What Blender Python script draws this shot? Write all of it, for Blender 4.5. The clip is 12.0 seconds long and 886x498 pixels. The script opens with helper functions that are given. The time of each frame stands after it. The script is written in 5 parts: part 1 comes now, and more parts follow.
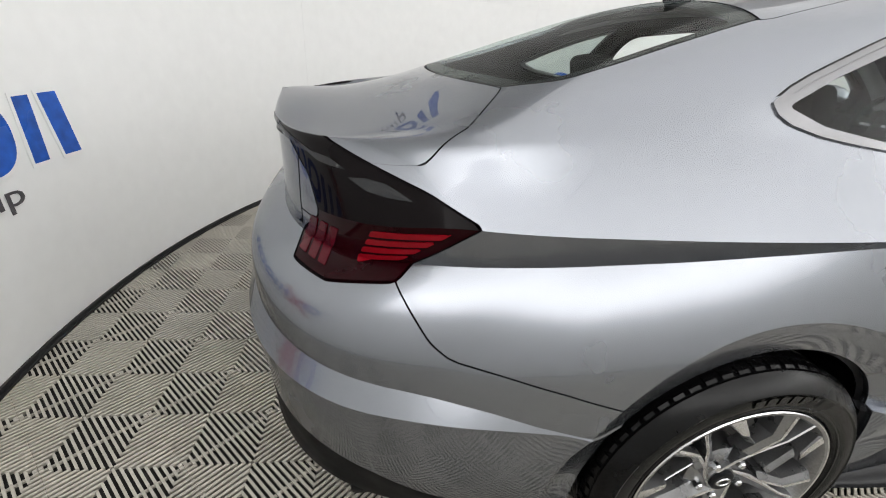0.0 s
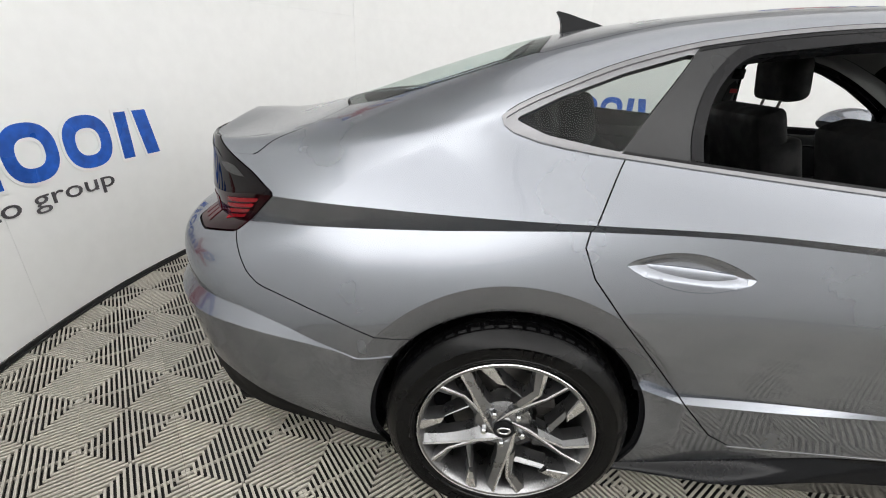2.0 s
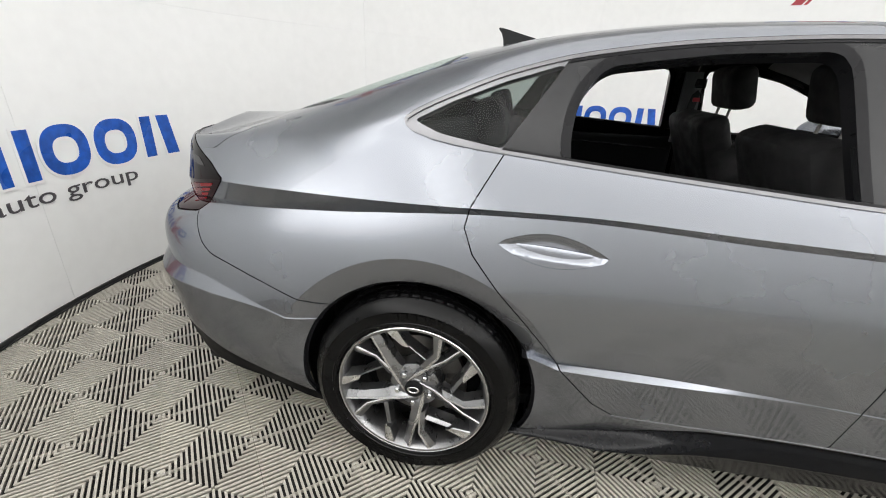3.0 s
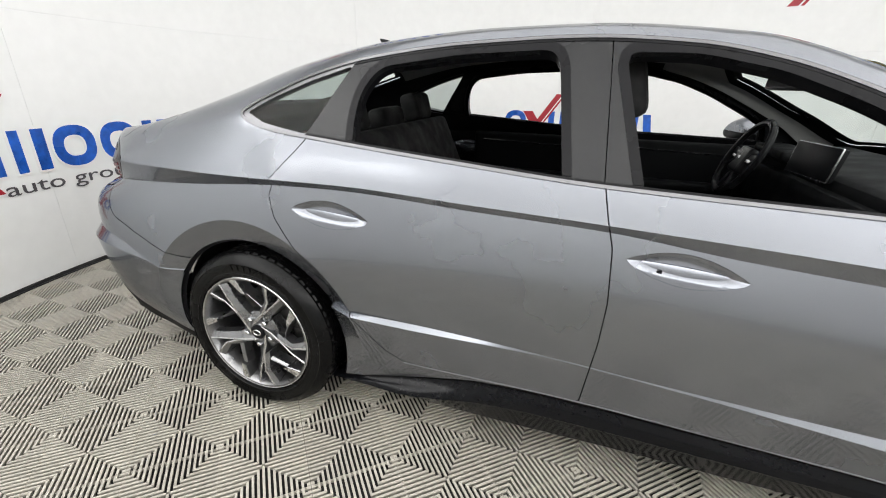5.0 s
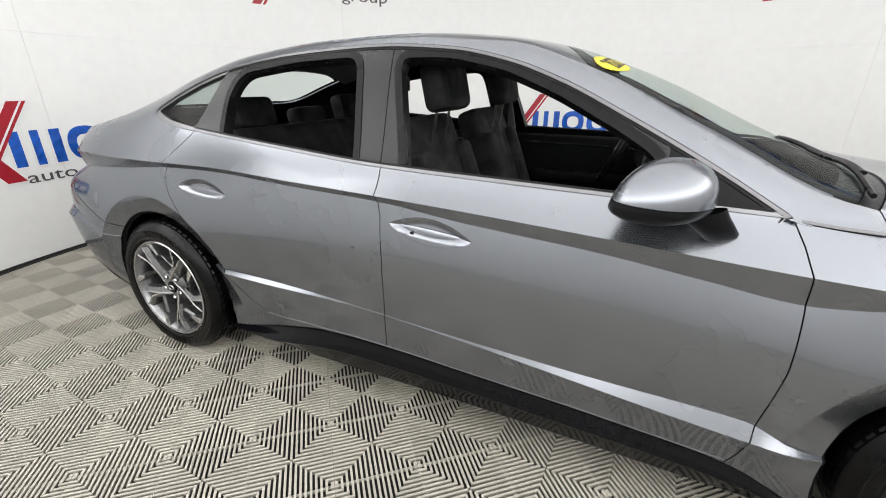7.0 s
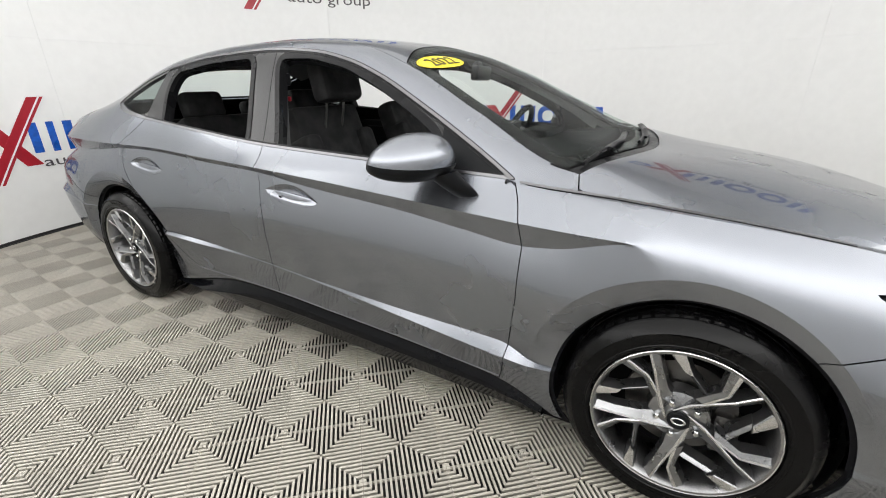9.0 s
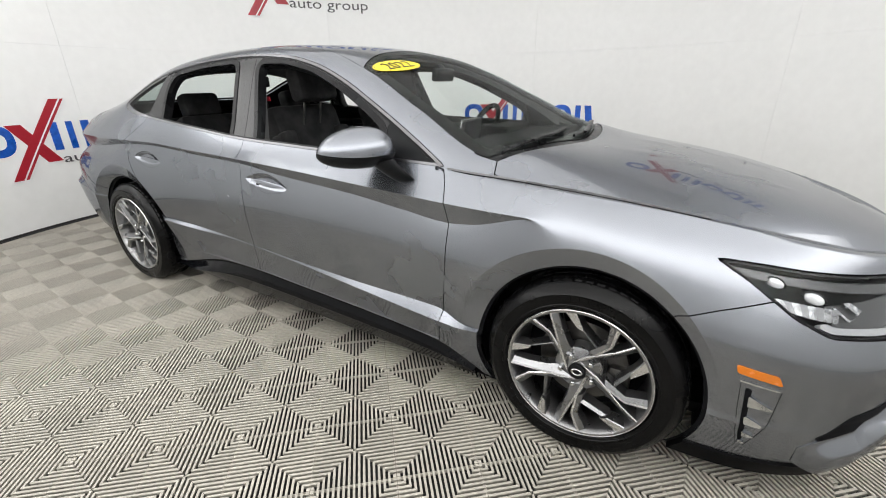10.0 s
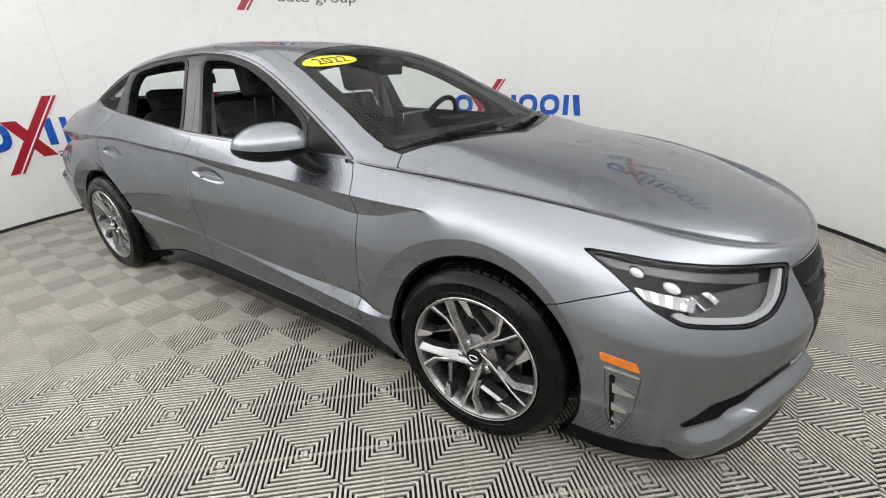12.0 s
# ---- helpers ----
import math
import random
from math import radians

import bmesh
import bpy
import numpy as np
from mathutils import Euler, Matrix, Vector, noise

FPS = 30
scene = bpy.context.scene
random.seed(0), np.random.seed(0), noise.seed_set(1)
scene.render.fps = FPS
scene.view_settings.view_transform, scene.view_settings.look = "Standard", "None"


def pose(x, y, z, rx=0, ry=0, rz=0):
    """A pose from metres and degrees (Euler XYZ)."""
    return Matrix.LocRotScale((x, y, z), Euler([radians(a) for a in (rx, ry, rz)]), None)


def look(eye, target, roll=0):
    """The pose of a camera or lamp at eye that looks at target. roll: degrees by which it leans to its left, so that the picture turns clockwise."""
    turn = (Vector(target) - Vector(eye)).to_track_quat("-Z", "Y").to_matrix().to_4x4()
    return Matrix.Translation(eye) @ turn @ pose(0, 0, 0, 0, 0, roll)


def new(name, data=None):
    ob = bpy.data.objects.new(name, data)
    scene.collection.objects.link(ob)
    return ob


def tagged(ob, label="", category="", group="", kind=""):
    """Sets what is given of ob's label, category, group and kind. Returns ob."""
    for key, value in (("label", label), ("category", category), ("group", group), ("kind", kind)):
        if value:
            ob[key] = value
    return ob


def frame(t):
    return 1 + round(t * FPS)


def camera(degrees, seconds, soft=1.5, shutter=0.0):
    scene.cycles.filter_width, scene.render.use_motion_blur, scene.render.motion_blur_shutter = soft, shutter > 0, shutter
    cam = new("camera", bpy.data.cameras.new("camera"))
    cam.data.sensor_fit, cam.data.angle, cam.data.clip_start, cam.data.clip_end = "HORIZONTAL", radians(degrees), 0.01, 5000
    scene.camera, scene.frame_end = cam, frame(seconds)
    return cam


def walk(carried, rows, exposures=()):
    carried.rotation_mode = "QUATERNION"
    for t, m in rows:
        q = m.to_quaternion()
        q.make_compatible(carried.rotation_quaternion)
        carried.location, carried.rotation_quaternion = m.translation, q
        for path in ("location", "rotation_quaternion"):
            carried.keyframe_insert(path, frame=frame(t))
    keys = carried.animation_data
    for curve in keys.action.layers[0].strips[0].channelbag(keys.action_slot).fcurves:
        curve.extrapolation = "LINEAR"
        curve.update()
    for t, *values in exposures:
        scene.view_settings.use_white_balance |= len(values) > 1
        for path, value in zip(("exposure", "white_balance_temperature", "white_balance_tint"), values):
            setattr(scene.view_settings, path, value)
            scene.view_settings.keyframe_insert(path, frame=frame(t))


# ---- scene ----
cam = camera(93.1, 12.0, soft=1.0)
PATH = [
    (0, (-0.785, -1.412, 1.197), (-0.452, 0.349, 0.309), 3.7),
    (0.5, (-0.671, -1.541, 1.209), (-0.475, 0.245, 0.331), 3.5),
    (1, (-0.545, -1.688, 1.229), (-0.469, 0.12, 0.377), 3.2),
    (1.5, (-0.347, -1.723, 1.234), (-0.369, 0.093, 0.396), 2.9),
    (2, (-0.132, -1.763, 1.242), (-0.252, 0.059, 0.428), 2.5),
    (2.5, (0.031, -1.871, 1.236), (-0.173, -0.046, 0.444), 2.5),
    (3, (0.239, -1.921, 1.254), (-0.051, -0.102, 0.475), 2.3),
    (4.8, (1.009, -2.025, 1.239), (0.465, -0.246, 0.506), 1.3),
    (5, (1.093, -2.005, 1.239), (0.533, -0.233, 0.502), 1.3),
    (5.5, (1.307, -1.976, 1.24), (0.698, -0.219, 0.504), 1.0),
    (6, (1.486, -2.029, 1.239), (0.826, -0.289, 0.507), 0.8),
    (6.5, (1.703, -2.064, 1.247), (0.974, -0.353, 0.512), 0.3),
    (7, (1.944, -2.014, 1.242), (1.173, -0.319, 0.513), 0.2),
    (7.2, (2.025, -2.005, 1.248), (1.242, -0.318, 0.514), 0.2),
    (8.8, (2.641, -2.055, 1.229), (1.749, -0.424, 0.491), -0.2),
    (9, (2.719, -2.044, 1.235), (1.821, -0.418, 0.493), -0.2),
    (9.5, (2.895, -2.071, 1.229), (1.966, -0.463, 0.487), -0.4),
    (10, (3.068, -2.121, 1.238), (2.114, -0.528, 0.497), -0.6),
    (10.5, (3.192, -2.056, 1.244), (2.212, -0.483, 0.493), -0.9),
    (11, (3.324, -1.985, 1.242), (2.324, -0.43, 0.48), -1.2),
    (11.5, (3.404, -1.964, 1.239), (2.391, -0.422, 0.469), -1.4),
    (12, (3.438, -1.952, 1.248), (2.418, -0.418, 0.469), -1.5),
]
walk(cam, [(t, look(eye, target, roll)) for t, eye, target, roll in PATH],
     exposures=[(0, 0.37), (2.5, 0.42), (5.5, 0.47), (7, 0.39), (9, 0.34), (10.5, 0.27), (12, 0.25)])

# strengths of the two added fills, cove and ceiling panel, then the pendant
COVE_FILL = 2.70
PANEL_FILL = 0.80
SPOT_GLOW = 3.2
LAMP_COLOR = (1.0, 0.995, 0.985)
# ---------------------------------------------------------------- light and exposure
CX, CY, CR = 1.52, 0.05, 3.6          # middle and radius of the round booth
world = bpy.data.worlds.new("World")
world.use_nodes = True
world.node_tree.nodes["Background"].inputs[0].default_value = (0.9, 0.95, 1.0, 1)
world.node_tree.nodes["Background"].inputs[1].default_value = 0.02
scene.world = world


# ---------------------------------------------------------------- materials
def material(name, color, rough=0.5, metal=0.0, coat=0.0, vary=0.0, scale=8.0, bump=0.0, bscale=200.0, spec=0.5, island=0.0):
    """A principled material with colour variation at two scales and fine relief."""
    m = bpy.data.materials.new(name)
    m.use_nodes = True
    nt = m.node_tree
    b = nt.nodes["Principled BSDF"]
    b.inputs["Base Color"].default_value = (*color, 1)
    b.inputs["Roughness"].default_value = rough
    b.inputs["Metallic"].default_value = metal
    b.inputs["Coat Weight"].default_value = coat
    b.inputs["Coat Roughness"].default_value = 0.02
    b.inputs["Coat IOR"].default_value = 1.55
    b.inputs["Specular IOR Level"].default_value = spec
    tc = nt.nodes.new("ShaderNodeTexCoord")
    if vary > 0:
        big, fine = nt.nodes.new("ShaderNodeTexNoise"), nt.nodes.new("ShaderNodeTexNoise")
        big.inputs["Scale"].default_value, fine.inputs["Scale"].default_value = scale, scale * 14
        big.inputs["Detail"].default_value, fine.inputs["Detail"].default_value = 4, 3
        add = nt.nodes.new("ShaderNodeMath")
        add.operation = "ADD"
        ramp = nt.nodes.new("ShaderNodeMapRange")
        ramp.inputs[1].default_value, ramp.inputs[2].default_value = 0.7, 1.3
        ramp.inputs[3].default_value, ramp.inputs[4].default_value = 1 - vary, 1 + vary
        mul = nt.nodes.new("ShaderNodeMix")
        mul.data_type, mul.blend_type = "RGBA", "MULTIPLY"
        mul.inputs[0].default_value = 1.0
        mul.inputs[6].default_value = (*color, 1)
        nt.links.new(tc.outputs["Object"], big.inputs["Vector"])
        nt.links.new(tc.outputs["Object"], fine.inputs["Vector"])
        nt.links.new(big.outputs[0], add.inputs[0])
        nt.links.new(fine.outputs[0], add.inputs[1])
        nt.links.new(add.outputs[0], ramp.inputs[0])
        nt.links.new(ramp.outputs[0], mul.inputs[7])
        out = mul.outputs[2]
        if island > 0:
            info = nt.nodes.new("ShaderNodeObjectInfo")
            r2 = nt.nodes.new("ShaderNodeMapRange")
            r2.inputs[3].default_value, r2.inputs[4].default_value = 1 - island, 1 + island
            m2 = nt.nodes.new("ShaderNodeMix")
            m2.data_type, m2.blend_type = "RGBA", "MULTIPLY"
            m2.inputs[0].default_value = 1.0
            nt.links.new(info.outputs["Random"], r2.inputs[0])
            nt.links.new(out, m2.inputs[6])
            nt.links.new(r2.outputs[0], m2.inputs[7])
            out = m2.outputs[2]
        nt.links.new(out, b.inputs["Base Color"])
        rr = nt.nodes.new("ShaderNodeMapRange")
        rr.inputs[1].default_value, rr.inputs[2].default_value = 0.35, 0.65
        rr.inputs[3].default_value, rr.inputs[4].default_value = max(0.0, rough * (1 - vary)), min(1.0, rough * (1 + vary))
        nt.links.new(big.outputs[0], rr.inputs[0])
        nt.links.new(rr.outputs[0], b.inputs["Roughness"])
    if bump > 0:
        n = nt.nodes.new("ShaderNodeTexNoise")
        n.inputs["Scale"].default_value, n.inputs["Detail"].default_value = bscale, 3
        bp = nt.nodes.new("ShaderNodeBump")
        bp.inputs["Strength"].default_value, bp.inputs["Distance"].default_value = bump, 0.002
        nt.links.new(tc.outputs["Object"], n.inputs["Vector"])
        nt.links.new(n.outputs[0], bp.inputs["Height"])
        nt.links.new(bp.outputs[0], b.inputs["Normal"])
    return m


def glass(name, tint, rough=0.0):
    """Thin clear glass: tinted light straight through, with a mirror coat by Fresnel."""
    m = bpy.data.materials.new(name)
    m.use_nodes = True
    nt = m.node_tree
    nt.nodes.remove(nt.nodes["Principled BSDF"])
    t, g, f, mix = (nt.nodes.new("ShaderNode" + k) for k in ("BsdfTransparent", "BsdfGlossy", "LayerWeight", "MixShader"))
    t.inputs[0].default_value = (*tint, 1)
    g.inputs["Roughness"].default_value = rough
    f.inputs["Blend"].default_value = 0.5
    power, gain = nt.nodes.new("ShaderNodeMath"), nt.nodes.new("ShaderNodeMath")
    power.operation, gain.operation = "POWER", "MULTIPLY_ADD"
    power.inputs[1].default_value = 4.5
    gain.inputs[1].default_value, gain.inputs[2].default_value = 0.26, 0.018
    nt.links.new(f.outputs["Facing"], power.inputs[0])
    nt.links.new(power.outputs[0], gain.inputs[0])
    nt.links.new(gain.outputs[0], mix.inputs[0])
    nt.links.new(t.outputs[0], mix.inputs[1])
    nt.links.new(g.outputs[0], mix.inputs[2])
    nt.links.new(mix.outputs[0], nt.nodes["Material Output"].inputs[0])
    return m


def glow(name, color, strength):
    m = bpy.data.materials.new(name)
    m.use_nodes = True
    b = m.node_tree.nodes["Principled BSDF"]
    b.inputs["Base Color"].default_value = (*color, 1)
    b.inputs["Emission Color"].default_value = (*color, 1)
    b.inputs["Emission Strength"].default_value = strength
    return m


PAINT = material("silver_paint", (0.226, 0.238, 0.264), 0.27, 0.92, coat=0.78, vary=0.02, scale=3, bump=0.04, bscale=900)
PAINT.node_tree.nodes["Principled BSDF"].inputs["Specular Tint"].default_value = (0.35, 0.36, 0.38, 1)   # flakes stay dull at a glancing view
PAINT.node_tree.nodes["Principled BSDF"].inputs["Coat IOR"].default_value = 1.5
TRIMBLACK = material("black_plastic", (0.008, 0.008, 0.009), 0.30, spec=0.13, vary=0.2, scale=6, bump=0.15, bscale=500)
LIPBLACK = material("bumper_black", (0.0045, 0.0045, 0.005), 0.5, spec=0.05, vary=0.2, scale=6)
GLOSSBLACK = material("gloss_black", (0.009, 0.0095, 0.0105), 0.34, spec=0.11, vary=0.1, scale=4)
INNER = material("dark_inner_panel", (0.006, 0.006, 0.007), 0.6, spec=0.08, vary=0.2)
CLOTH = material("black_cloth", (0.0048, 0.0048, 0.0055), 0.9, vary=0.3, scale=12, bump=0.4, bscale=600)
DASH = material("dash_vinyl", (0.0045, 0.0048, 0.0055), 0.6, spec=0.10, vary=0.15, scale=9, bump=0.25, bscale=700)
HEADLINER = material("grey_headliner", (0.22, 0.22, 0.22), 0.9, vary=0.1, scale=9, bump=0.2, bscale=700)
PILLARGREY = material("grey_pillar_plastic", (0.09, 0.09, 0.092), 0.7, vary=0.1, scale=9, bump=0.2, bscale=500)
CHROME = material("chrome", (0.62, 0.63, 0.64), 0.10, 1.0, vary=0.03)
SATIN = material("satin_trim", (0.20, 0.20, 0.208), 0.32, 1.0, vary=0.04, scale=12)
ALLOY = material("machined_alloy", (0.72, 0.72, 0.73), 0.26, 1.0, vary=0.06, scale=20)
ALLOYDARK = material("grey_alloy", (0.27, 0.272, 0.278), 0.29, 0.95, vary=0.12, scale=20)
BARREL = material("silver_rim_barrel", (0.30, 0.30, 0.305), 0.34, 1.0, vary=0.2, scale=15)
STEEL = material("brake_steel", (0.16, 0.155, 0.15), 0.42, 1.0, vary=0.2, scale=30)
RUBBER = material("tyre_rubber", (0.0028, 0.0028, 0.003), 0.24, vary=0.25, scale=10, bump=0.2, bscale=300, spec=0.17)
SILLBLACK = material("sill_black", (0.004, 0.0042, 0.0052), 0.12, spec=0.17, vary=0.15, scale=5)
# grey that paints the lens's reflections into the head lamps
LENSVEIL = material("grey_lens_reflection", (0.036, 0.037, 0.039), 0.30, vary=0.08, scale=15, coat=0.4)
STRIPGREY = material("grey_light_guide", (0.30, 0.305, 0.315), 0.3, vary=0.05, scale=20, coat=0.3)
REFLECTOR = material("lamp_reflector", (0.50, 0.51, 0.52), 0.20, 1.0, vary=0.55, scale=60)
BULB = material("white_lamp_lens", (0.80, 0.81, 0.82), 0.10, coat=1.0, vary=0.02)
PILLAR = material("satin_pillar_film", (0.013, 0.0135, 0.0145), 0.26, spec=0.34, vary=0.08, scale=4)
FRIT = material("printed_glass_band", (0.004, 0.004, 0.0045), 0.3, spec=0.04, vary=0.1)
GLASS = glass("window_glass", (0.82, 0.88, 0.855))
DARKGLASS = glass("tinted_glass", (0.55, 0.60, 0.58))
LENS = glass("lamp_lens", (0.95, 0.96, 0.97))
REDLENS = material("dark_red_lens", (0.011, 0.0006, 0.0015), 0.05, spec=0.10, vary=0.1)
DIMRED = material("dim_red_reflector", (0.060, 0.0012, 0.006), 0.25, spec=0.2, vary=0.15, scale=30)
REDBAR = material("red_reflector", (0.17, 0.0018, 0.006), 0.2, spec=0.2, vary=0.15, scale=30)
BLACKLENS = material("smoked_lens", (0.004, 0.003, 0.0033), 0.04, spec=0.06, vary=0.1)
AMBER = material("amber_lens", (0.62, 0.17, 0.008), 0.25, coat=0.8, vary=0.12, scale=40)
YELLOW = material("yellow_vinyl", (0.90, 0.72, 0.01), 0.4, vary=0.04)
INK = material("black_ink", (0.01, 0.01, 0.012), 0.5)
WALLMAT = material("white_wall_paint", (0.82, 0.825, 0.82), 0.42, vary=0.025, scale=0.9, bump=0.03, bscale=60)
CEILMAT = material("white_ceiling_paint", (0.84, 0.84, 0.83), 0.7, vary=0.03, scale=1.2)
BASEMAT = material("black_base_rubber", (0.02, 0.02, 0.021), 0.5, vary=0.3, scale=7)
SUBFLOOR = material("dark_subfloor", (0.008, 0.0075, 0.007), 0.9, vary=0.3, scale=4)
TILEMAT = material("beige_grey_tile", (0.440, 0.415, 0.362), 0.45, vary=0.13, scale=5, bump=0.1, bscale=250, island=0.07)
BLUE = material("blue_sign_face", (0.012, 0.095, 0.47), 0.35, vary=0.35, scale=1.6)
RED = material("red_sign_face", (0.36, 0.012, 0.025), 0.35, vary=0.1, scale=4)
WHITE = material("white_sign_edge", (0.82, 0.82, 0.82), 0.4, vary=0.03)
GREYSIGN = material("charcoal_sign_face", (0.075, 0.07, 0.078), 0.4, vary=0.1, scale=5)
SPOTFACE = glow("downlight_diffuser", LAMP_COLOR, SPOT_GLOW)
PANELFILLFACE = glow("panel_fill_face", LAMP_COLOR, PANEL_FILL)
COVEFILLFACE = glow("cove_fill_face", LAMP_COLOR, COVE_FILL)


def fade_outwards(m, cx, cy, r, full):
    """A round diffuser's glow: full over its bulb, dying away towards its rim."""
    nt = m.node_tree
    tc, sub, flat, ln, rng = (nt.nodes.new("ShaderNode" + k) for k in ("TexCoord", "VectorMath", "VectorMath", "VectorMath", "MapRange"))
    sub.operation, flat.operation, ln.operation = "SUBTRACT", "MULTIPLY", "LENGTH"
    sub.inputs[1].default_value = (cx, cy, 0)
    flat.inputs[1].default_value = (1, 1, 0)
    rng.interpolation_type = "SMOOTHSTEP"
    for k, v in zip((1, 2, 3, 4), (0.0, r, full, 0.80)):
        rng.inputs[k].default_value = v
    nt.links.new(tc.outputs["Object"], sub.inputs[0])
    nt.links.new(sub.outputs[0], flat.inputs[0])
    nt.links.new(flat.outputs[0], ln.inputs[0])
    nt.links.new(ln.outputs["Value"], rng.inputs[0])
    nt.links.new(rng.outputs[0], nt.nodes["Principled BSDF"].inputs["Emission Strength"])


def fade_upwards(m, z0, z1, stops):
    """The added cove light's glow by height: full low down, weaker towards its rims."""
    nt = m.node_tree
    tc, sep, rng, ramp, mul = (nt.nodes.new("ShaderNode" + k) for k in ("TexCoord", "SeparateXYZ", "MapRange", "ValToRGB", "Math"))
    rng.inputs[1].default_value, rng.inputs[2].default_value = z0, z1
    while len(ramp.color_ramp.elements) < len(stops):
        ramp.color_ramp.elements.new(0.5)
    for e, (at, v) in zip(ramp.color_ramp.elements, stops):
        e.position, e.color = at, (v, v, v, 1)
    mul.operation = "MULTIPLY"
    mul.inputs[1].default_value = COVE_FILL
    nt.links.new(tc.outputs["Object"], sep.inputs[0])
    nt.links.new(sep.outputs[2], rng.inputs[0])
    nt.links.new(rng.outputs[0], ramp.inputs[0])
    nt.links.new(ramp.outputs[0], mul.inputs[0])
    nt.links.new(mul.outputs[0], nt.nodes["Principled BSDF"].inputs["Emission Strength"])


fade_upwards(COVEFILLFACE, 1.66, 3.20, [(0.0, 0.10), (0.10, 0.38), (0.20, 0.92), (0.50, 1.0), (0.68, 0.66), (0.85, 0.42), (1.0, 0.37)])
fade_outwards(SPOTFACE, -0.72, -1.30, 0.95, SPOT_GLOW)


# ---------------------------------------------------------------- mesh helpers
def mesh_object(name, verts, faces, mat, parent=None, label="", sharp=24, smooth=True):
    me = bpy.data.meshes.new(name)
    me.from_pydata([tuple(map(float, v)) for v in verts], [], [tuple(map(int, f)) for f in faces])
    me.materials.append(mat)
    if smooth:
        me.polygons.foreach_set("use_smooth", [True] * len(me.polygons))
        me.set_sharp_from_angle(angle=radians(sharp))
    me.update()
    ob = new(name, me)
    if parent is not None:
        ob.parent = parent
    if label:
        tagged(ob, label)
    return ob


def part(name, bm, mat, parent=None, label="", sharp=30):
    me = bpy.data.meshes.new(name)
    bmesh.ops.recalc_face_normals(bm, faces=bm.faces)
    bm.to_mesh(me)
    bm.free()
    me.materials.append(mat)
    me.polygons.foreach_set("use_smooth", [True] * len(me.polygons))
    me.set_sharp_from_angle(angle=radians(sharp))
    ob = new(name, me)
    if parent is not None:
        ob.parent = parent
    if label:
        tagged(ob, label)
    return ob


def thing(name, label, category, group="", kind=""):
    return tagged(new(name), label, category, group, kind)


def box(bm, cx, cy, cz, sx, sy, sz, bevel=0.0, turn=None, seg=2):
    """A box with rounded edges, joined into bm."""
    g = bmesh.ops.create_cube(bm, size=1.0)
    vs = g["verts"]
    m = Matrix.Diagonal((sx, sy, sz, 1))
    if turn is not None:
        m = turn.to_4x4() @ m
    bmesh.ops.transform(bm, matrix=Matrix.Translation((cx, cy, cz)) @ m, verts=vs)
    if bevel > 0:
        es = list({e for v in vs for e in v.link_edges})
        bmesh.ops.bevel(bm, geom=es, offset=bevel, segments=seg, affect="EDGES", profile=0.6)


def lathe(profile, n=72, axis="y"):
    """Verts and faces of a ring turned round the y axis from (radius, y) pairs."""
    vs, fs = [], []
    k = len(profile)
    for i in range(n):
        a = 2 * math.pi * i / n
        for r, y in profile:
            vs.append((r * math.cos(a), y, r * math.sin(a)))
    for i in range(n):
        j = (i + 1) % n
        for q in range(k - 1):
            fs.append((i * k + q, i * k + q + 1, j * k + q + 1, j * k + q))
    return vs, fs


def tube(points, r, sides=8, flat=1.0, up=(0, 0, 1), closed=False):
    """A swept tube along points; flat squeezes it across `up`."""
    P = [Vector(p) for p in points]
    vs, fs = [], []
    n = len(P)
    for i, p in enumerate(P):
        a, b = (P[(i - 1) % n], P[(i + 1) % n]) if closed else (P[max(i - 1, 0)], P[min(i + 1, n - 1)])
        t = (b - a).normalized()
        s = t.cross(Vector(up)).normalized()
        w = s.cross(t).normalized()
        for q in range(sides):
            c = 2 * math.pi * (q + 0.5) / sides
            vs.append(p + s * (math.cos(c) * r * flat) + w * (math.sin(c) * r))
    for i in range(n if closed else n - 1):
        j = (i + 1) % n
        for q in range(sides):
            fs.append((i * sides + q, i * sides + (q + 1) % sides, j * sides + (q + 1) % sides, j * sides + q))
    if not closed:
        fs.append(tuple(range(sides)))
        fs.append(tuple(reversed(range((n - 1) * sides, n * sides))))
    return vs, fs


def smooth_curve(pairs):
    """A smooth function through (x, value) pairs that makes no overshoot."""
    xs, ys = np.array([p[0] for p in pairs], float), np.array([p[1] for p in pairs], float)
    h, d = np.diff(xs), np.diff(ys) / np.diff(xs)
    m = np.zeros(len(xs))
    if len(xs) > 2:
        w1, w2 = 2 * h[1:] + h[:-1], h[1:] + 2 * h[:-1]
        ok = d[:-1] * d[1:] > 0
        m[1:-1][ok] = (w1[ok] + w2[ok]) / (w1[ok] / d[:-1][ok] + w2[ok] / d[1:][ok])
    m[0], m[-1] = d[0], d[-1]

    def f(x):
        x = np.clip(np.asarray(x, float), xs[0], xs[-1])
        i = np.clip(np.searchsorted(xs, x) - 1, 0, len(xs) - 2)
        t = (x - xs[i]) / h[i]
        return ((1 + 2 * t) * (1 - t) ** 2 * ys[i] + t * (1 - t) ** 2 * h[i] * m[i] + t * t * (3 - 2 * t) * ys[i + 1] + t * t * (t - 1) * h[i] * m[i + 1])
    return f


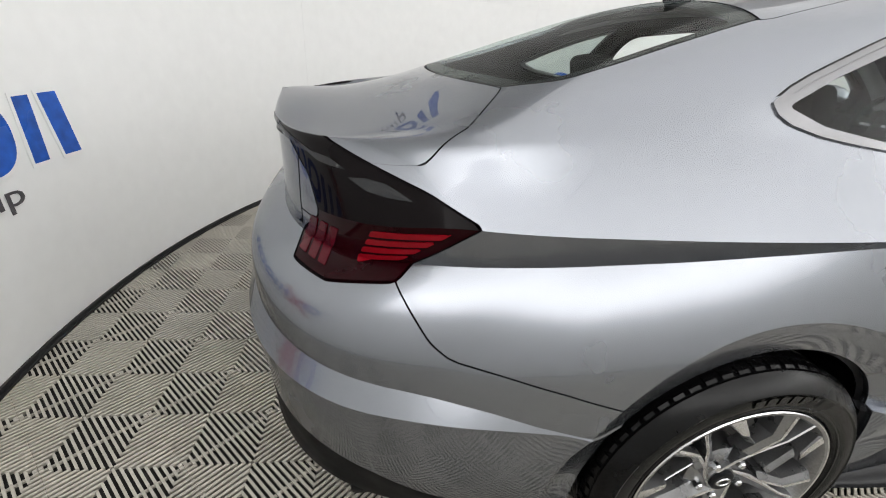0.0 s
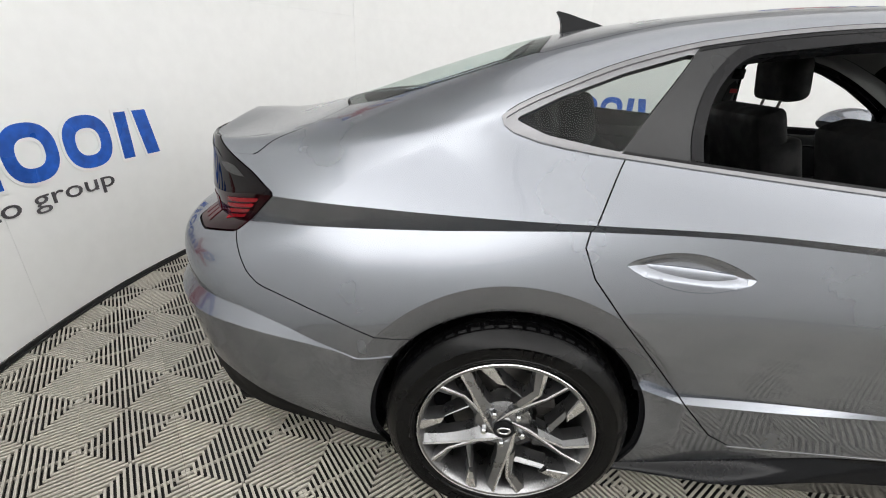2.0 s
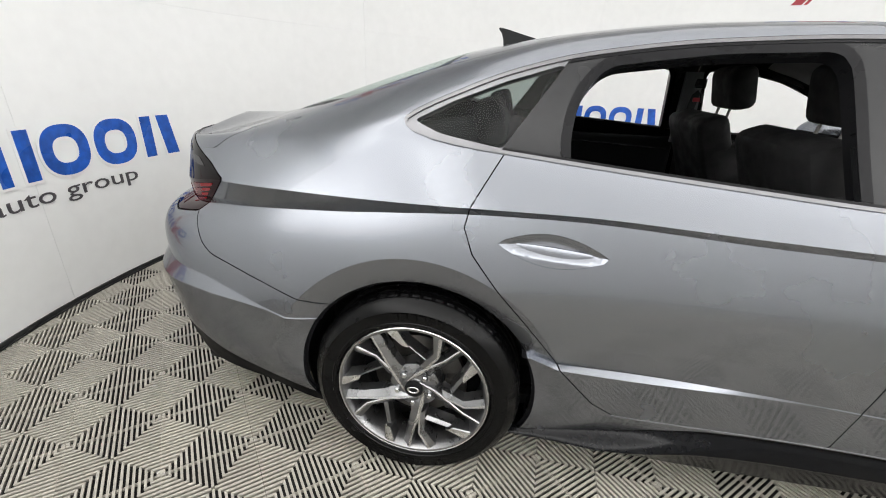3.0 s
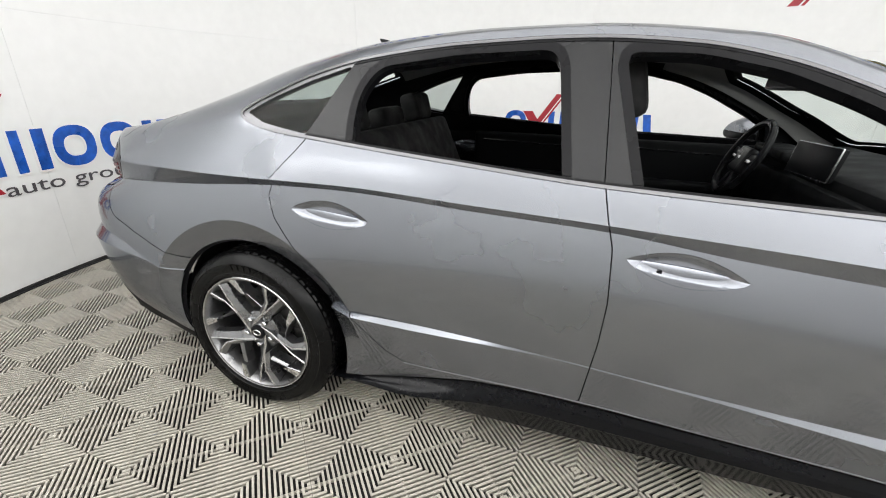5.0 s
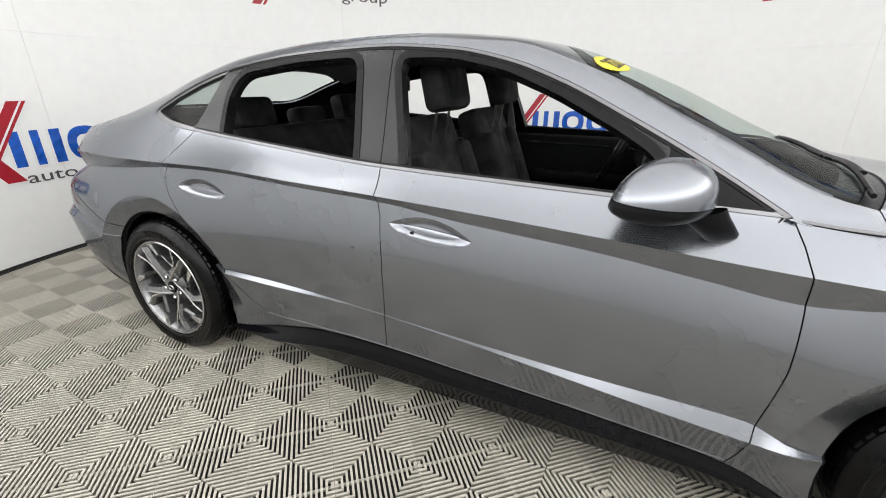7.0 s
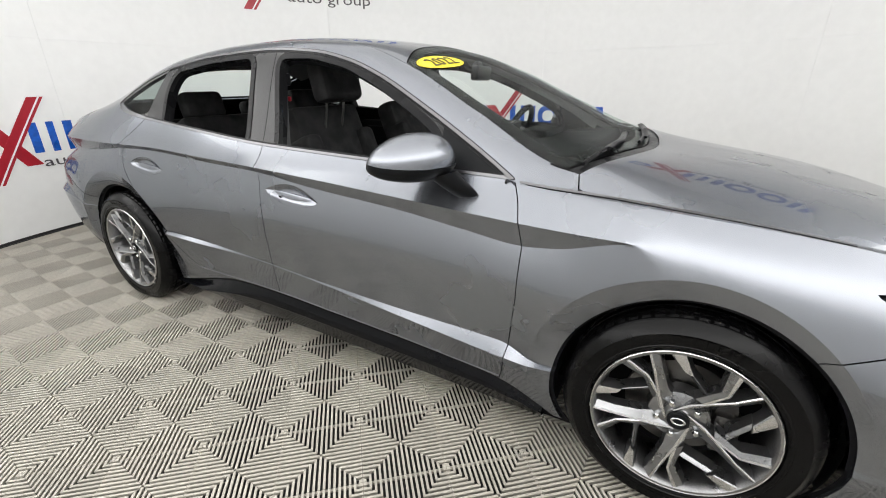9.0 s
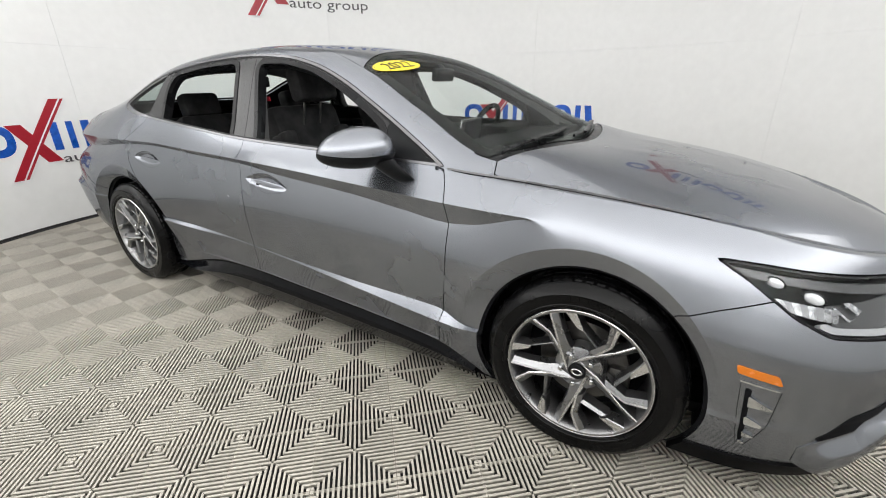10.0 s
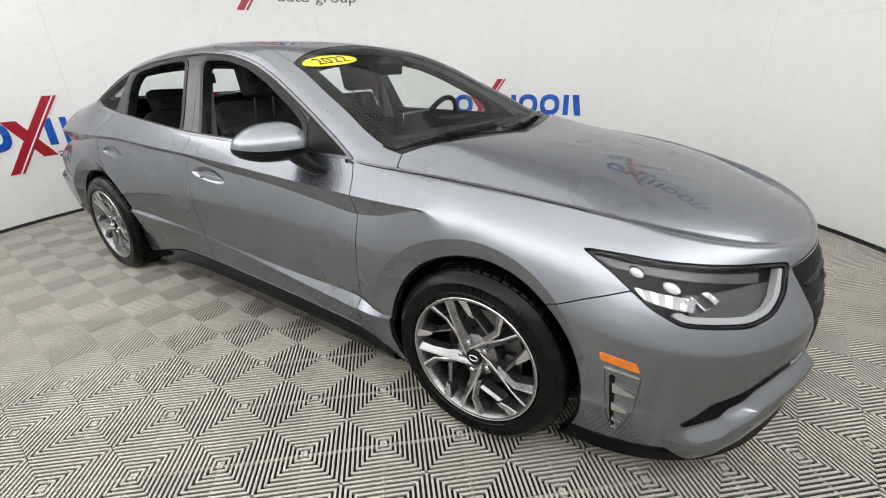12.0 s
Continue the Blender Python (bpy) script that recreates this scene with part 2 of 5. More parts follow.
# ---------------------------------------------------------------- the car's skin
# Rails run from the tail's middle, round the rear corner, along the flank and round the nose.
# Each: rear end, rear corner length, front end, front corner length, half width by x, height by x.
RAILS = [
    (-1.11, 0.66, 3.80, 0.60, [(-1.1, 0.80), (0, 0.835), (1.4, 0.835), (2.8, 0.845), (3.8, 0.835)], [(-1.1, 0.235), (-0.6, 0.215), (-0.35, 0.155), (0.5, 0.135), (2.4, 0.115), (3.2, 0.11), (3.8, 0.135)]),
    (-1.11, 0.66, 3.815, 0.60, [(-1.1, 0.86), (-0.6, 0.885), (-0.3, 0.895), (0.4, 0.872), (1.4, 0.866), (2.2, 0.872), (2.6, 0.89), (3.8, 0.875)], [(-1.1, 0.42), (-0.6, 0.36), (-0.3, 0.31), (0.3, 0.285), (1.2, 0.288), (2.3, 0.245), (3.0, 0.22), (3.8, 0.225)]),
    (-1.125, 0.66, 3.815, 0.60, [(-1.1, 0.90), (-0.6, 0.918), (-0.46, 0.926), (-0.35, 0.938), (0.0, 0.935), (0.6, 0.918), (1.1, 0.895), (1.5, 0.899), (2.3, 0.922), (2.9, 0.93), (3.8, 0.90)], [(-1.1, 0.60), (-0.85, 0.595), (-0.75, 0.598), (-0.6, 0.588), (-0.46, 0.569), (-0.35, 0.545), (0.35, 0.497), (0.6, 0.486), (1.1, 0.470), (1.4, 0.450), (1.9, 0.408), (2.3, 0.376), (2.46, 0.366), (3.2, 0.34), (3.8, 0.35)]),
    (-1.105, 0.66, 3.815, 0.60, [(-1.1, 0.875), (-0.7, 0.888), (-0.46, 0.9235), (-0.35, 0.935), (0.0, 0.934), (0.35, 0.910), (0.6, 0.902), (1.1, 0.894), (1.5, 0.896), (2.3, 0.896), (2.46, 0.910), (2.9, 0.925), (3.8, 0.90)], [(-1.1, 0.655), (-0.85, 0.637), (-0.75, 0.636), (-0.6, 0.614), (-0.46, 0.574), (-0.35, 0.549), (0.35, 0.503), (0.6, 0.500), (1.1, 0.474), (1.4, 0.455), (1.9, 0.430), (2.3, 0.419), (2.46, 0.372), (3.2, 0.36), (3.8, 0.38)]),
    (-1.095, 0.65, 3.82, 0.62, [(-1.1, 0.865), (-0.65, 0.872), (-0.4, 0.908), (0.0, 0.931), (0.4, 0.922), (1.2, 0.916), (2.2, 0.914), (2.85, 0.932), (3.3, 0.920), (3.8, 0.90)], [(-1.1, 0.765), (-0.6, 0.735), (0.0, 0.71), (1.2, 0.70), (2.3, 0.64), (3.0, 0.60), (3.8, 0.56)]),
    (-1.03, 0.64, 3.79, 0.64, [(-1.1, 0.840), (-0.6, 0.818), (-0.2, 0.850), (0.1, 0.874), (0.5, 0.882), (0.9, 0.884), (1.5, 0.886), (2.1, 0.886), (2.43, 0.886), (2.67, 0.894), (3.2, 0.846), (3.8, 0.83)], [(-1.1, 0.800), (-0.8, 0.825), (-0.7, 0.840), (-0.55, 0.853), (-0.4, 0.864), (-0.2, 0.880), (-0.07, 0.893), (0.14, 0.911), (0.4, 0.918), (0.84, 0.898), (1.19, 0.884), (1.5, 0.851), (1.9, 0.820), (2.15, 0.790), (2.35, 0.768), (2.45, 0.777), (2.67, 0.829), (3.1, 0.795), (3.8, 0.69)]),
    (-1.025, 0.64, 3.78, 0.66, [(-1.1, 0.855), (-0.6, 0.848), (-0.2, 0.878), (0.1, 0.896), (0.9, 0.896), (1.5, 0.905), (2.1, 0.908), (2.43, 0.908), (2.67, 0.896), (3.2, 0.845), (3.8, 0.83)], [(-1.1, 0.865), (-0.8, 0.902), (-0.62, 0.930), (-0.2, 0.930), (0.1, 0.934), (0.4, 0.937), (0.84, 0.919), (1.19, 0.906), (1.5, 0.893), (1.9, 0.871), (2.35, 0.845), (2.67, 0.832), (3.1, 0.80), (3.8, 0.705)]),
    (-1.03, 0.64, 3.765, 0.76, [(-1.1, 0.82), (-0.6, 0.775), (-0.07, 0.765), (0.24, 0.772), (0.74, 0.806), (1.17, 0.824), (1.9, 0.832), (2.29, 0.838), (2.7, 0.835), (3.2, 0.785), (3.8, 0.76)], [(-1.1, 0.972), (-0.6, 1.000), (-0.07, 1.075), (0.1, 1.072), (0.24, 1.050), (0.74, 1.012), (1.17, 0.983), (1.9, 0.963), (2.29, 0.938), (2.7, 0.905), (3.1, 0.865), (3.5, 0.79), (3.8, 0.725)]),
    (-1.037, 0.62, 3.75, 0.86, [(-1.1, 0.78), (-0.6, 0.715), (-0.07, 0.715), (0.2, 0.675), (0.4, 0.655), (0.75, 0.642), (1.09, 0.636), (1.35, 0.643), (1.55, 0.660), (1.73, 0.690), (1.9, 0.726), (2.1, 0.775), (2.29, 0.822), (2.6, 0.785), (2.9, 0.745), (3.2, 0.715), (3.8, 0.66)], [(-1.1, 0.998), (-0.6, 1.045), (-0.07, 1.145), (0.2, 1.256), (0.4, 1.312), (0.75, 1.355), (1.09, 1.370), (1.35, 1.355), (1.55, 1.315), (1.73, 1.252), (1.9, 1.172), (2.1, 1.067), (2.29, 0.957), (2.6, 0.930), (2.9, 0.898), (3.2, 0.853), (3.5, 0.785), (3.74, 0.735)]),
    (-1.040, 0.58, 3.745, 0.90, [(-1.1, 0.68), (-0.6, 0.61), (-0.3, 0.575), (0.1, 0.560), (0.4, 0.555), (0.8, 0.555), (1.1, 0.558), (1.5, 0.575), (1.8, 0.625), (2.1, 0.695), (2.43, 0.755), (2.8, 0.60), (3.2, 0.50), (3.8, 0.45)], [(-1.1, 1.014), (-0.6, 1.075), (-0.3, 1.162), (0.1, 1.292), (0.4, 1.360), (0.8, 1.399), (1.1, 1.407), (1.5, 1.377), (1.8, 1.283), (2.1, 1.138), (2.43, 0.985), (2.8, 0.942), (3.2, 0.888), (3.5, 0.808), (3.74, 0.742)]),
    (-1.042, 0.40, 3.74, 0.40, [(-1.1, 0.0), (3.8, 0.0)], [(-1.1, 1.040), (-0.9, 1.052), (-0.62, 1.110), (-0.3, 1.220), (0.1, 1.342), (0.4, 1.392), (0.8, 1.426), (1.1, 1.433), (1.4, 1.423), (1.6, 1.398), (1.7, 1.372), (2.0, 1.262), (2.35, 1.095), (2.62, 0.982), (3.0, 0.951), (3.4, 0.868), (3.6, 0.802), (3.74, 0.745)]),
]
NR, NS, NF = 56, 400, 66
SEGS = [8, 12, 4, 18, 18, 5, 10, 16, 8, 18]     # steps between neighbouring rails
GROUPS = [(0, 1, 2), (2, 3), (3, 4, 5), (5, 6), (6, 7, 8, 9, 10)]


def rail_points(rail, n=2.5, nr=2.5):
    xr, lr, xf, lf, wid, hei = rail
    w, z = smooth_curve(wid), smooth_curve(hei)
    q, r = 2.0 / n, 2.0 / nr
    p1 = np.linspace(math.pi / 2, 0, NR + 1)[:-1]
    p2 = np.linspace(0, math.pi / 2, NF + 1)
    xs = np.linspace(xr + lr, xf - lf, NS)
    x = np.r_[xr + lr - lr * np.sin(p1) ** r, xs, (xf - lf + lf * np.sin(p2) ** q)[1:]]
    k = np.r_[np.abs(np.cos(p1)) ** r, np.ones(NS), (np.abs(np.cos(p2)) ** q)[1:]]
    k[0] = k[-1] = 0.0
    return np.stack([x, -w(x) * k, z(x)], 1)


HOOD = [0.94464, -0.03056, -0.02578, -0.07353, 0.00081, -0.01349, -0.03951, 0.10105, -0.09312, -0.00541, -0.07259, 0.02768, 0.00376, -0.02251, 0.0111]


def hood_height(x, y):
    """Smooth crown of the hood: fourth degree along the car, even across it."""
    u, v = (x - 3.0) / 0.5, (y / 0.7) ** 2
    return sum(HOOD[3 * i + j] * u ** i * v ** j for i in range(5) for j in range(3))


def ease(x, a, b):
    t = np.clip((x - a) / (b - a), 0, 1)
    return t * t * (3 - 2 * t)


def crown(G, vv):
    """Lays the hood onto its crown and raises its two fold lines."""
    along = np.gradient(G, axis=1)
    along /= np.maximum(np.linalg.norm(along[..., :2], axis=2), 1e-6)[..., None]
    swell = np.interp(vv, [3.4, 4.0, 4.6], [0.0, 1.0, 0.0])[:, None] * ease(G[..., 0], 3.12, 3.40) * (1 - ease(G[..., 0], 3.72, 3.80))
    G[..., 0] += 0.010 * swell * along[..., 1]               # the front bumper's soft crease
    G[..., 1] -= 0.010 * swell * along[..., 0]
    x, y, z = G[..., 0], G[..., 1], G[..., 2]
    foot = 2.60 - 0.30 * y * y
    w = ease(x, foot - 0.01, foot + 0.10) * (1 - ease(x, 3.56, 3.68))
    dz = w * (hood_height(x, y) - z)
    up = vv >= 8.0 - 1e-6
    edge = dz[np.argmax(up)]
    fold = 0.16 + 0.06 * (x - 2.6)
    ridge = 0.0035 * np.exp(-((np.abs(y) - fold) / 0.013) ** 2) * ease(x, 2.62, 2.8) * (1 - ease(x, 3.3, 3.45))
    G[up, :, 2] += dz[up] + ridge[up]
    dip = np.where(x < -0.9, ease(x, -1.08, -0.9), 1 - ease(x, -0.9, -0.50)) * (ease(vv, 8.0, 9.2) * (1 - 0.85 * ease(vv, 9.2, 10.0)))[:, None]
    G[..., 2] -= 0.034 * dip
    mid = (vv > 7) & ~up
    G[mid, :, 2] += edge[None] * (vv[mid, None] - 7) ** 2


def skin():
    R = np.stack([rail_points(r, 2.5, 2.9 if i < 5 else 2.5) for i, r in enumerate(RAILS)])
    R[5, :, 2] = np.minimum(R[5, :, 2], R[6, :, 2] - 0.004)
    k = ease(R[5, :, 0], 2.70, 2.98)[:, None]            # the dark fold dies away on the fender
    bulge = np.array([0, -0.026, 0])
    for i, s in ((5, 0.68), (6, 0.76)):
        R[i] = R[i] * (1 - k) + k * (R[4] + s * (R[7] - R[4]) + bulge * np.minimum(1, np.abs(R[4, :, 1:2]) / 0.8))
    rows, vv = [], []
    for g in GROUPS:
        P = R[list(g)]
        last = g[-1] == len(RAILS) - 1
        if last:
            P = np.concatenate([P, P[-2:-1] * np.array([1, -1, 1])])
        d = np.maximum(np.linalg.norm(np.diff(P, axis=0), axis=2), 1e-4) ** 0.5
        T = np.concatenate([np.zeros((1, d.shape[1])), np.cumsum(d, 0)])[..., None]
        M = np.zeros_like(P)
        for k in range(len(P)):
            if len(P) == 2:
                M[k] = (P[1] - P[0]) / (T[1] - T[0])
            elif 0 < k < len(P) - 1:
                a, b, c = P[k - 1], P[k], P[k + 1]
                ta, tb, tc = T[k - 1], T[k], T[k + 1]
                M[k] = (b - a) / (tb - ta) - (c - a) / (tc - ta) + (c - b) / (tc - tb)
        if len(P) > 2:
            M[0] = 1.5 * (P[1] - P[0]) / (T[1] - T[0]) - 0.5 * M[1]
            M[-1] = 1.5 * (P[-1] - P[-2]) / (T[-1] - T[-2]) - 0.5 * M[-2]
        for k in range(len(g) - 1):
            s = SEGS[g[k]]
            h = T[k + 1] - T[k]
            for i in range(s):
                t = i / s
                rows.append((1 + 2 * t) * (1 - t) ** 2 * P[k] + t * (1 - t) ** 2 * h * M[k] + t * t * (3 - 2 * t) * P[k + 1] + t * t * (t - 1) * h * M[k + 1])
                vv.append(g[k] + t)
    rows.append(R[-1])
    vv.append(len(RAILS) - 1.0)
    G = np.stack(rows)                                   # (V, U, 3)
    G[-1, :, 1] = 0.0
    va = np.array(vv)
    rows_in = np.where((va > 4.2) & (va < 7.3))[0]
    for _ in range(90):                                  # past the fold's end the fender is one smooth swell
        x = G[rows_in, :, 0]
        w = (0.9 * ease(x, 2.64, 2.80) * (1 - ease(x, 3.15, 3.40)))[..., None]
        G[rows_in] = G[rows_in] * (1 - w) + w * 0.5 * (G[rows_in - 1] + G[rows_in + 1])
    crown(G, va)
    nv, nu = G.shape[:2]
    du, dv = np.gradient(G, axis=1), np.gradient(G, axis=0)
    N = np.cross(du, dv)
    N /= np.maximum(np.linalg.norm(N, axis=2, keepdims=True), 1e-9)
    V = np.concatenate([G.reshape(-1, 3), np.repeat(np.array(vv), nu)[:, None], N.reshape(-1, 3)], 1)
    idx = np.arange(nv * nu).reshape(nv, nu)
    F = np.stack([idx[:-1, :-1], idx[:-1, 1:], idx[1:, 1:], idx[1:, :-1]], -1).reshape(-1, 4)
    return V, [tuple(f) for f in F.tolist()]


def clip(V, F, f, both=False):
    """The part of a mesh where f < 0, cut along f = 0. Columns of V are carried along. both: keep all, only cut."""
    f = np.asarray(f, float)
    ins = (f < 0).tolist()
    extra, cut, out = [], {}, []
    n0 = len(V)
    fl = f.tolist()

    def mid(a, b):
        key = (a, b) if a < b else (b, a)
        if key not in cut:
            t = fl[a] / (fl[a] - fl[b])
            extra.append(V[a] * (1 - t) + V[b] * t)
            cut[key] = n0 + len(extra) - 1
        return cut[key]
    for p in F:
        k = sum(ins[i] for i in p)
        if k == len(p):
            out.append(p)
        elif k == 0:
            if both:
                out.append(p)
        else:
            a, b = [], []
            for i, v in enumerate(p):
                w = p[(i + 1) % len(p)]
                (a if ins[v] else b).append(v)
                if ins[v] != ins[w]:
                    m = mid(v, w)
                    a.append(m)
                    b.append(m)
            out.append(tuple(a))
            if both:
                out.append(tuple(b))
    V2 = np.concatenate([V, np.array(extra)]) if extra else V
    used = sorted({i for p in out for i in p})
    if not used:
        return V2[:0], []
    back = np.full(len(V2), -1)
    back[used] = np.arange(len(used))
    bl = back.tolist()
    return V2[used], [tuple(bl[i] for i in p) for p in out]


def refine(V, F, k):
    """Splits every four-sided face into k x k."""
    out, faces, seen = [], [], {}

    def vid(p):
        key = tuple(np.round(p[:3], 6))
        if key not in seen:
            seen[key] = len(out)
            out.append(p)
        return seen[key]
    for f in F:
        if len(f) != 4:
            faces.append(tuple(vid(V[i]) for i in f))
            continue
        a, b, c, d = (V[i] for i in f)
        g = [[vid((a * (1 - i / k) + b * (i / k)) * (1 - j / k) + (d * (1 - i / k) + c * (i / k)) * (j / k)) for i in range(k + 1)] for j in range(k + 1)]
        for j in range(k):
            for i in range(k):
                faces.append((g[j][i], g[j][i + 1], g[j + 1][i + 1], g[j + 1][i]))
    return np.array(out), faces


def outline(points):
    """Signed distance to a closed outline in two dimensions (negative inside), as a function of two columns."""
    P = np.array(points, float)

    def f(a, b):
        q = np.stack([a, b], 1)
        d = np.full(len(q), 1e9)
        s = np.zeros(len(q), bool)
        for i in range(len(P)):
            p0, p1 = P[i], P[(i + 1) % len(P)]
            e, w = p1 - p0, q - p0
            t = np.clip((w @ e) / max(e @ e, 1e-12), 0, 1)
            d = np.minimum(d, np.hypot(*(w - t[:, None] * e).T))
            c = (p0[1] > q[:, 1]) != (p1[1] > q[:, 1])
            with np.errstate(divide="ignore", invalid="ignore"):
                xx = (p1[0] - p0[0]) * (q[:, 1] - p0[1]) / (p1[1] - p0[1]) + p0[0]
            s ^= c & (q[:, 0] < xx)
        return np.where(s, -d, d)
    return f


def rounded(points, r=0.02, n=5):
    """An outline with its corners rounded."""
    out = []
    P = [Vector(p).to_2d() for p in points]
    for i, p in enumerate(P):
        a, b = P[i - 1], P[(i + 1) % len(P)]
        da, db = (a - p), (b - p)
        k = min(r, da.length * 0.45, db.length * 0.45)
        s, e = p + da.normalized() * k, p + db.normalized() * k
        for j in range(n):
            t = j / (n - 1)
            out.append(tuple((1 - t) ** 2 * s + 2 * t * (1 - t) * p + t * t * e))
    return out


def skin_object(name, V, F, mat, parent, sides=1, flange=0.012, label="", offset=0.0, weld=False, sharp=24):
    """A panel of the skin. sides: 1 this side, -1 the far side, 0 both halves joined at the middle."""
    P = V[:, :3] - V[:, 4:7] * offset
    F = list(F)
    Nn = V[:, 4:7]
    if sides == 0:
        n = len(P)
        flip = np.array([1, -1, 1])
        P2 = np.concatenate([P, P * flip])
        on = np.abs(P[:, 1]) < 1e-4
        m = [i if on[i] else i + n for i in range(n)]
        F = F + [tuple(m[i] for i in reversed(p)) for p in F]
        Nn = np.concatenate([Nn, Nn * flip])
        P = P2
    elif sides == -1:
        flip = np.array([1, -1, 1])
        P, Nn = P * flip, Nn * flip
        F = [tuple(reversed(p)) for p in F]
    if flange > 0:
        seen = {}
        for p in F:
            for i, a in enumerate(p):
                b = p[(i + 1) % len(p)]
                seen[(a, b)] = seen.get((a, b), 0) + 1
        border = [(a, b) for (a, b) in seen if (b, a) not in seen]
        ids = sorted({i for e in border for i in e})
        new_id = {v: len(P) + k for k, v in enumerate(ids)}
        P = np.concatenate([P, P[ids] - Nn[ids] * flange])
        F = F + [(b, a, new_id[a], new_id[b]) for a, b in border]
    used = sorted({i for p in F for i in p})
    back = {v: k for k, v in enumerate(used)}
    return mesh_object(name, P[used], [tuple(back[i] for i in p) for p in F if len(set(p)) > 2], mat, parent, label, sharp=sharp)


# ---------------------------------------------------------------- the car
WB, HUBZ = 2.856, 0.327
car = thing("car", "silver four-door sedan with alloy wheels and open side windows", "car")
V0, F0 = skin()
X, Y, Z, T = 0, 1, 2, 3

# flattened rings over the wheel arches: cut the skin on the lip, then press the ring inwards
ARCHES = [(0.0, 0.33, 0.374, 0.452), (WB, 0.33, 0.373, 0.430)]


def arch_lip(V, xc, zc, r1, r2):
    a = np.arctan2(V[:, Z] - zc, V[:, X] - xc)
    lean = -0.028 if xc > 1 else 0.0
    return np.hypot(V[:, X] - xc, V[:, Z] - zc) - (r2 + lean * np.cos(a))


for xc, zc, r1, r2 in ARCHES:
    keep = lambda V: np.where(V[:, T] < 6.2, arch_lip(V, xc, zc, r1, r2), 1.0)
    V0, F0 = clip(V0, F0, keep(V0), both=True)
    f = keep(V0)
    press = np.clip(-f, 0, 0.10) * 0.5
    fade = np.clip((V0[:, Z] - 0.28) / 0.22, 0, 1)
    V0[:, Y] += press * fade
DARK0 = (V0, F0)
for xc, zc, r1, r2 in ARCHES:
    hole = lambda V: np.where(V[:, T] < 6.5, r1 - np.hypot(V[:, X] - xc, V[:, Z] - zc), -1.0)
    V0, F0 = clip(V0, F0, hole(V0))

HX = lambda y: 1.62 + 0.42 * y * y              # windscreen's upper edge
CW = lambda y: 2.60 - 0.30 * y * y              # its foot
RX = lambda y: 0.10 - 0.30 * y * y              # roof's rear edge
BX = lambda y: -0.60 + 0.40 * y * y             # rear window's foot
arc = smooth_curve([(-0.075, 1.130), (-0.03, 1.158), (0.06, 1.200), (0.2, 1.257), (0.40, 1.310), (0.75, 1.354), (1.09, 1.369), (1.35, 1.354), (1.545, 1.316), (1.725, 1.253), (1.89, 1.175), (2.11, 1.062), (2.295, 0.955)])
sill = smooth_curve([(-0.045, 1.098), (0.02, 1.080), (0.24, 1.053), (0.74, 1.014), (1.17, 0.985), (1.62, 0.972), (1.9, 0.965), (2.295, 0.955)])
DLO = [(-0.068, 1.113)] + [(float(x), float(sill(x))) for x in np.linspace(-0.045, 2.25, 40)] + [(float(x), float(arc(x))) for x in np.linspace(2.295, -0.075, 60)]
dlo = outline(DLO)
WIN_R = rounded([(0.420, 0.90), (0.378, 1.090), (0.392, 1.200), (0.450, 1.280), (0.72, 1.318), (1.003, 1.332), (1.070, 0.90)], 0.05)
WIN_F = rounded([(1.295, 0.88), (1.176, 1.326), (1.36, 1.322), (1.545, 1.283), (1.71, 1.218), (1.90, 1.122), (2.000, 1.062), (2.03, 0.88)], 0.04)
QUARTER = rounded([(-0.045, 1.127), (0.06, 1.180), (0.20, 1.236), (0.352, 1.284), (0.205, 1.068), (0.03, 1.097)], 0.012)

GAP = 0.0017
M, FM = V0, F0


def take(fn, gap=GAP):
    """Cuts a region out of what is left of the skin and gives it back."""
    global M, FM
    f = fn(M)
    got = clip(M, FM, f + gap)
    M, FM = clip(M, FM, -f + gap)
    return got


ay = lambda V: np.abs(V[:, Y])
screen = take(lambda V: np.maximum.reduce([9.03 - V[:, T], HX(ay(V)) - V[:, X], V[:, X] - CW(ay(V))]), 0.003)
roof = take(lambda V: np.maximum.reduce([9.03 - V[:, T], RX(ay(V)) - V[:, X], V[:, X] - HX(ay(V)) - 0.01]), 0.003)
YL = smooth_curve([(-0.7, 0.40), (-0.50, 0.49), (-0.38, 0.545), (-0.15, 0.535), (0.2, 0.535), (0.5, 0.55)])
back_window = take(lambda V: np.maximum.reduce([ay(V) - YL(V[:, X]), 8.2 - V[:, T], BX(ay(V)) - V[:, X], V[:, X] - RX(ay(V)) - 0.01]), 0.003)
cowl = take(lambda V: np.maximum.reduce([9.0 - V[:, T], CW(ay(V)) - 0.05 - V[:, X], V[:, X] - CW(ay(V)) - 0.042, 2.0 - V[:, X]]), 0.001)
hood = take(lambda V: np.maximum.reduce([8.0 - V[:, T], 2.485 - V[:, X] - 0.25 * (0.80 - ay(V))]), 0.0022)
TAIL = [(-0.610, 0.933), (-0.68, 0.868), (-0.746, 0.813), (-0.871, 0.790), (-0.94, 0.793), (-0.925, 0.825), (-0.884, 0.882), (-0.905, 0.945), (-0.962, 1.005), (-1.3, 1.000), (-1.3, 1.034), (-0.96, 1.030), (-0.886, 1.026), (-0.80, 1.000), (-0.69, 0.968)]
tail = take(lambda V: np.maximum.reduce([outline(TAIL)(V[:, X], V[:, Z]), V[:, X] + 0.3, V[:, T] - 8.7]))
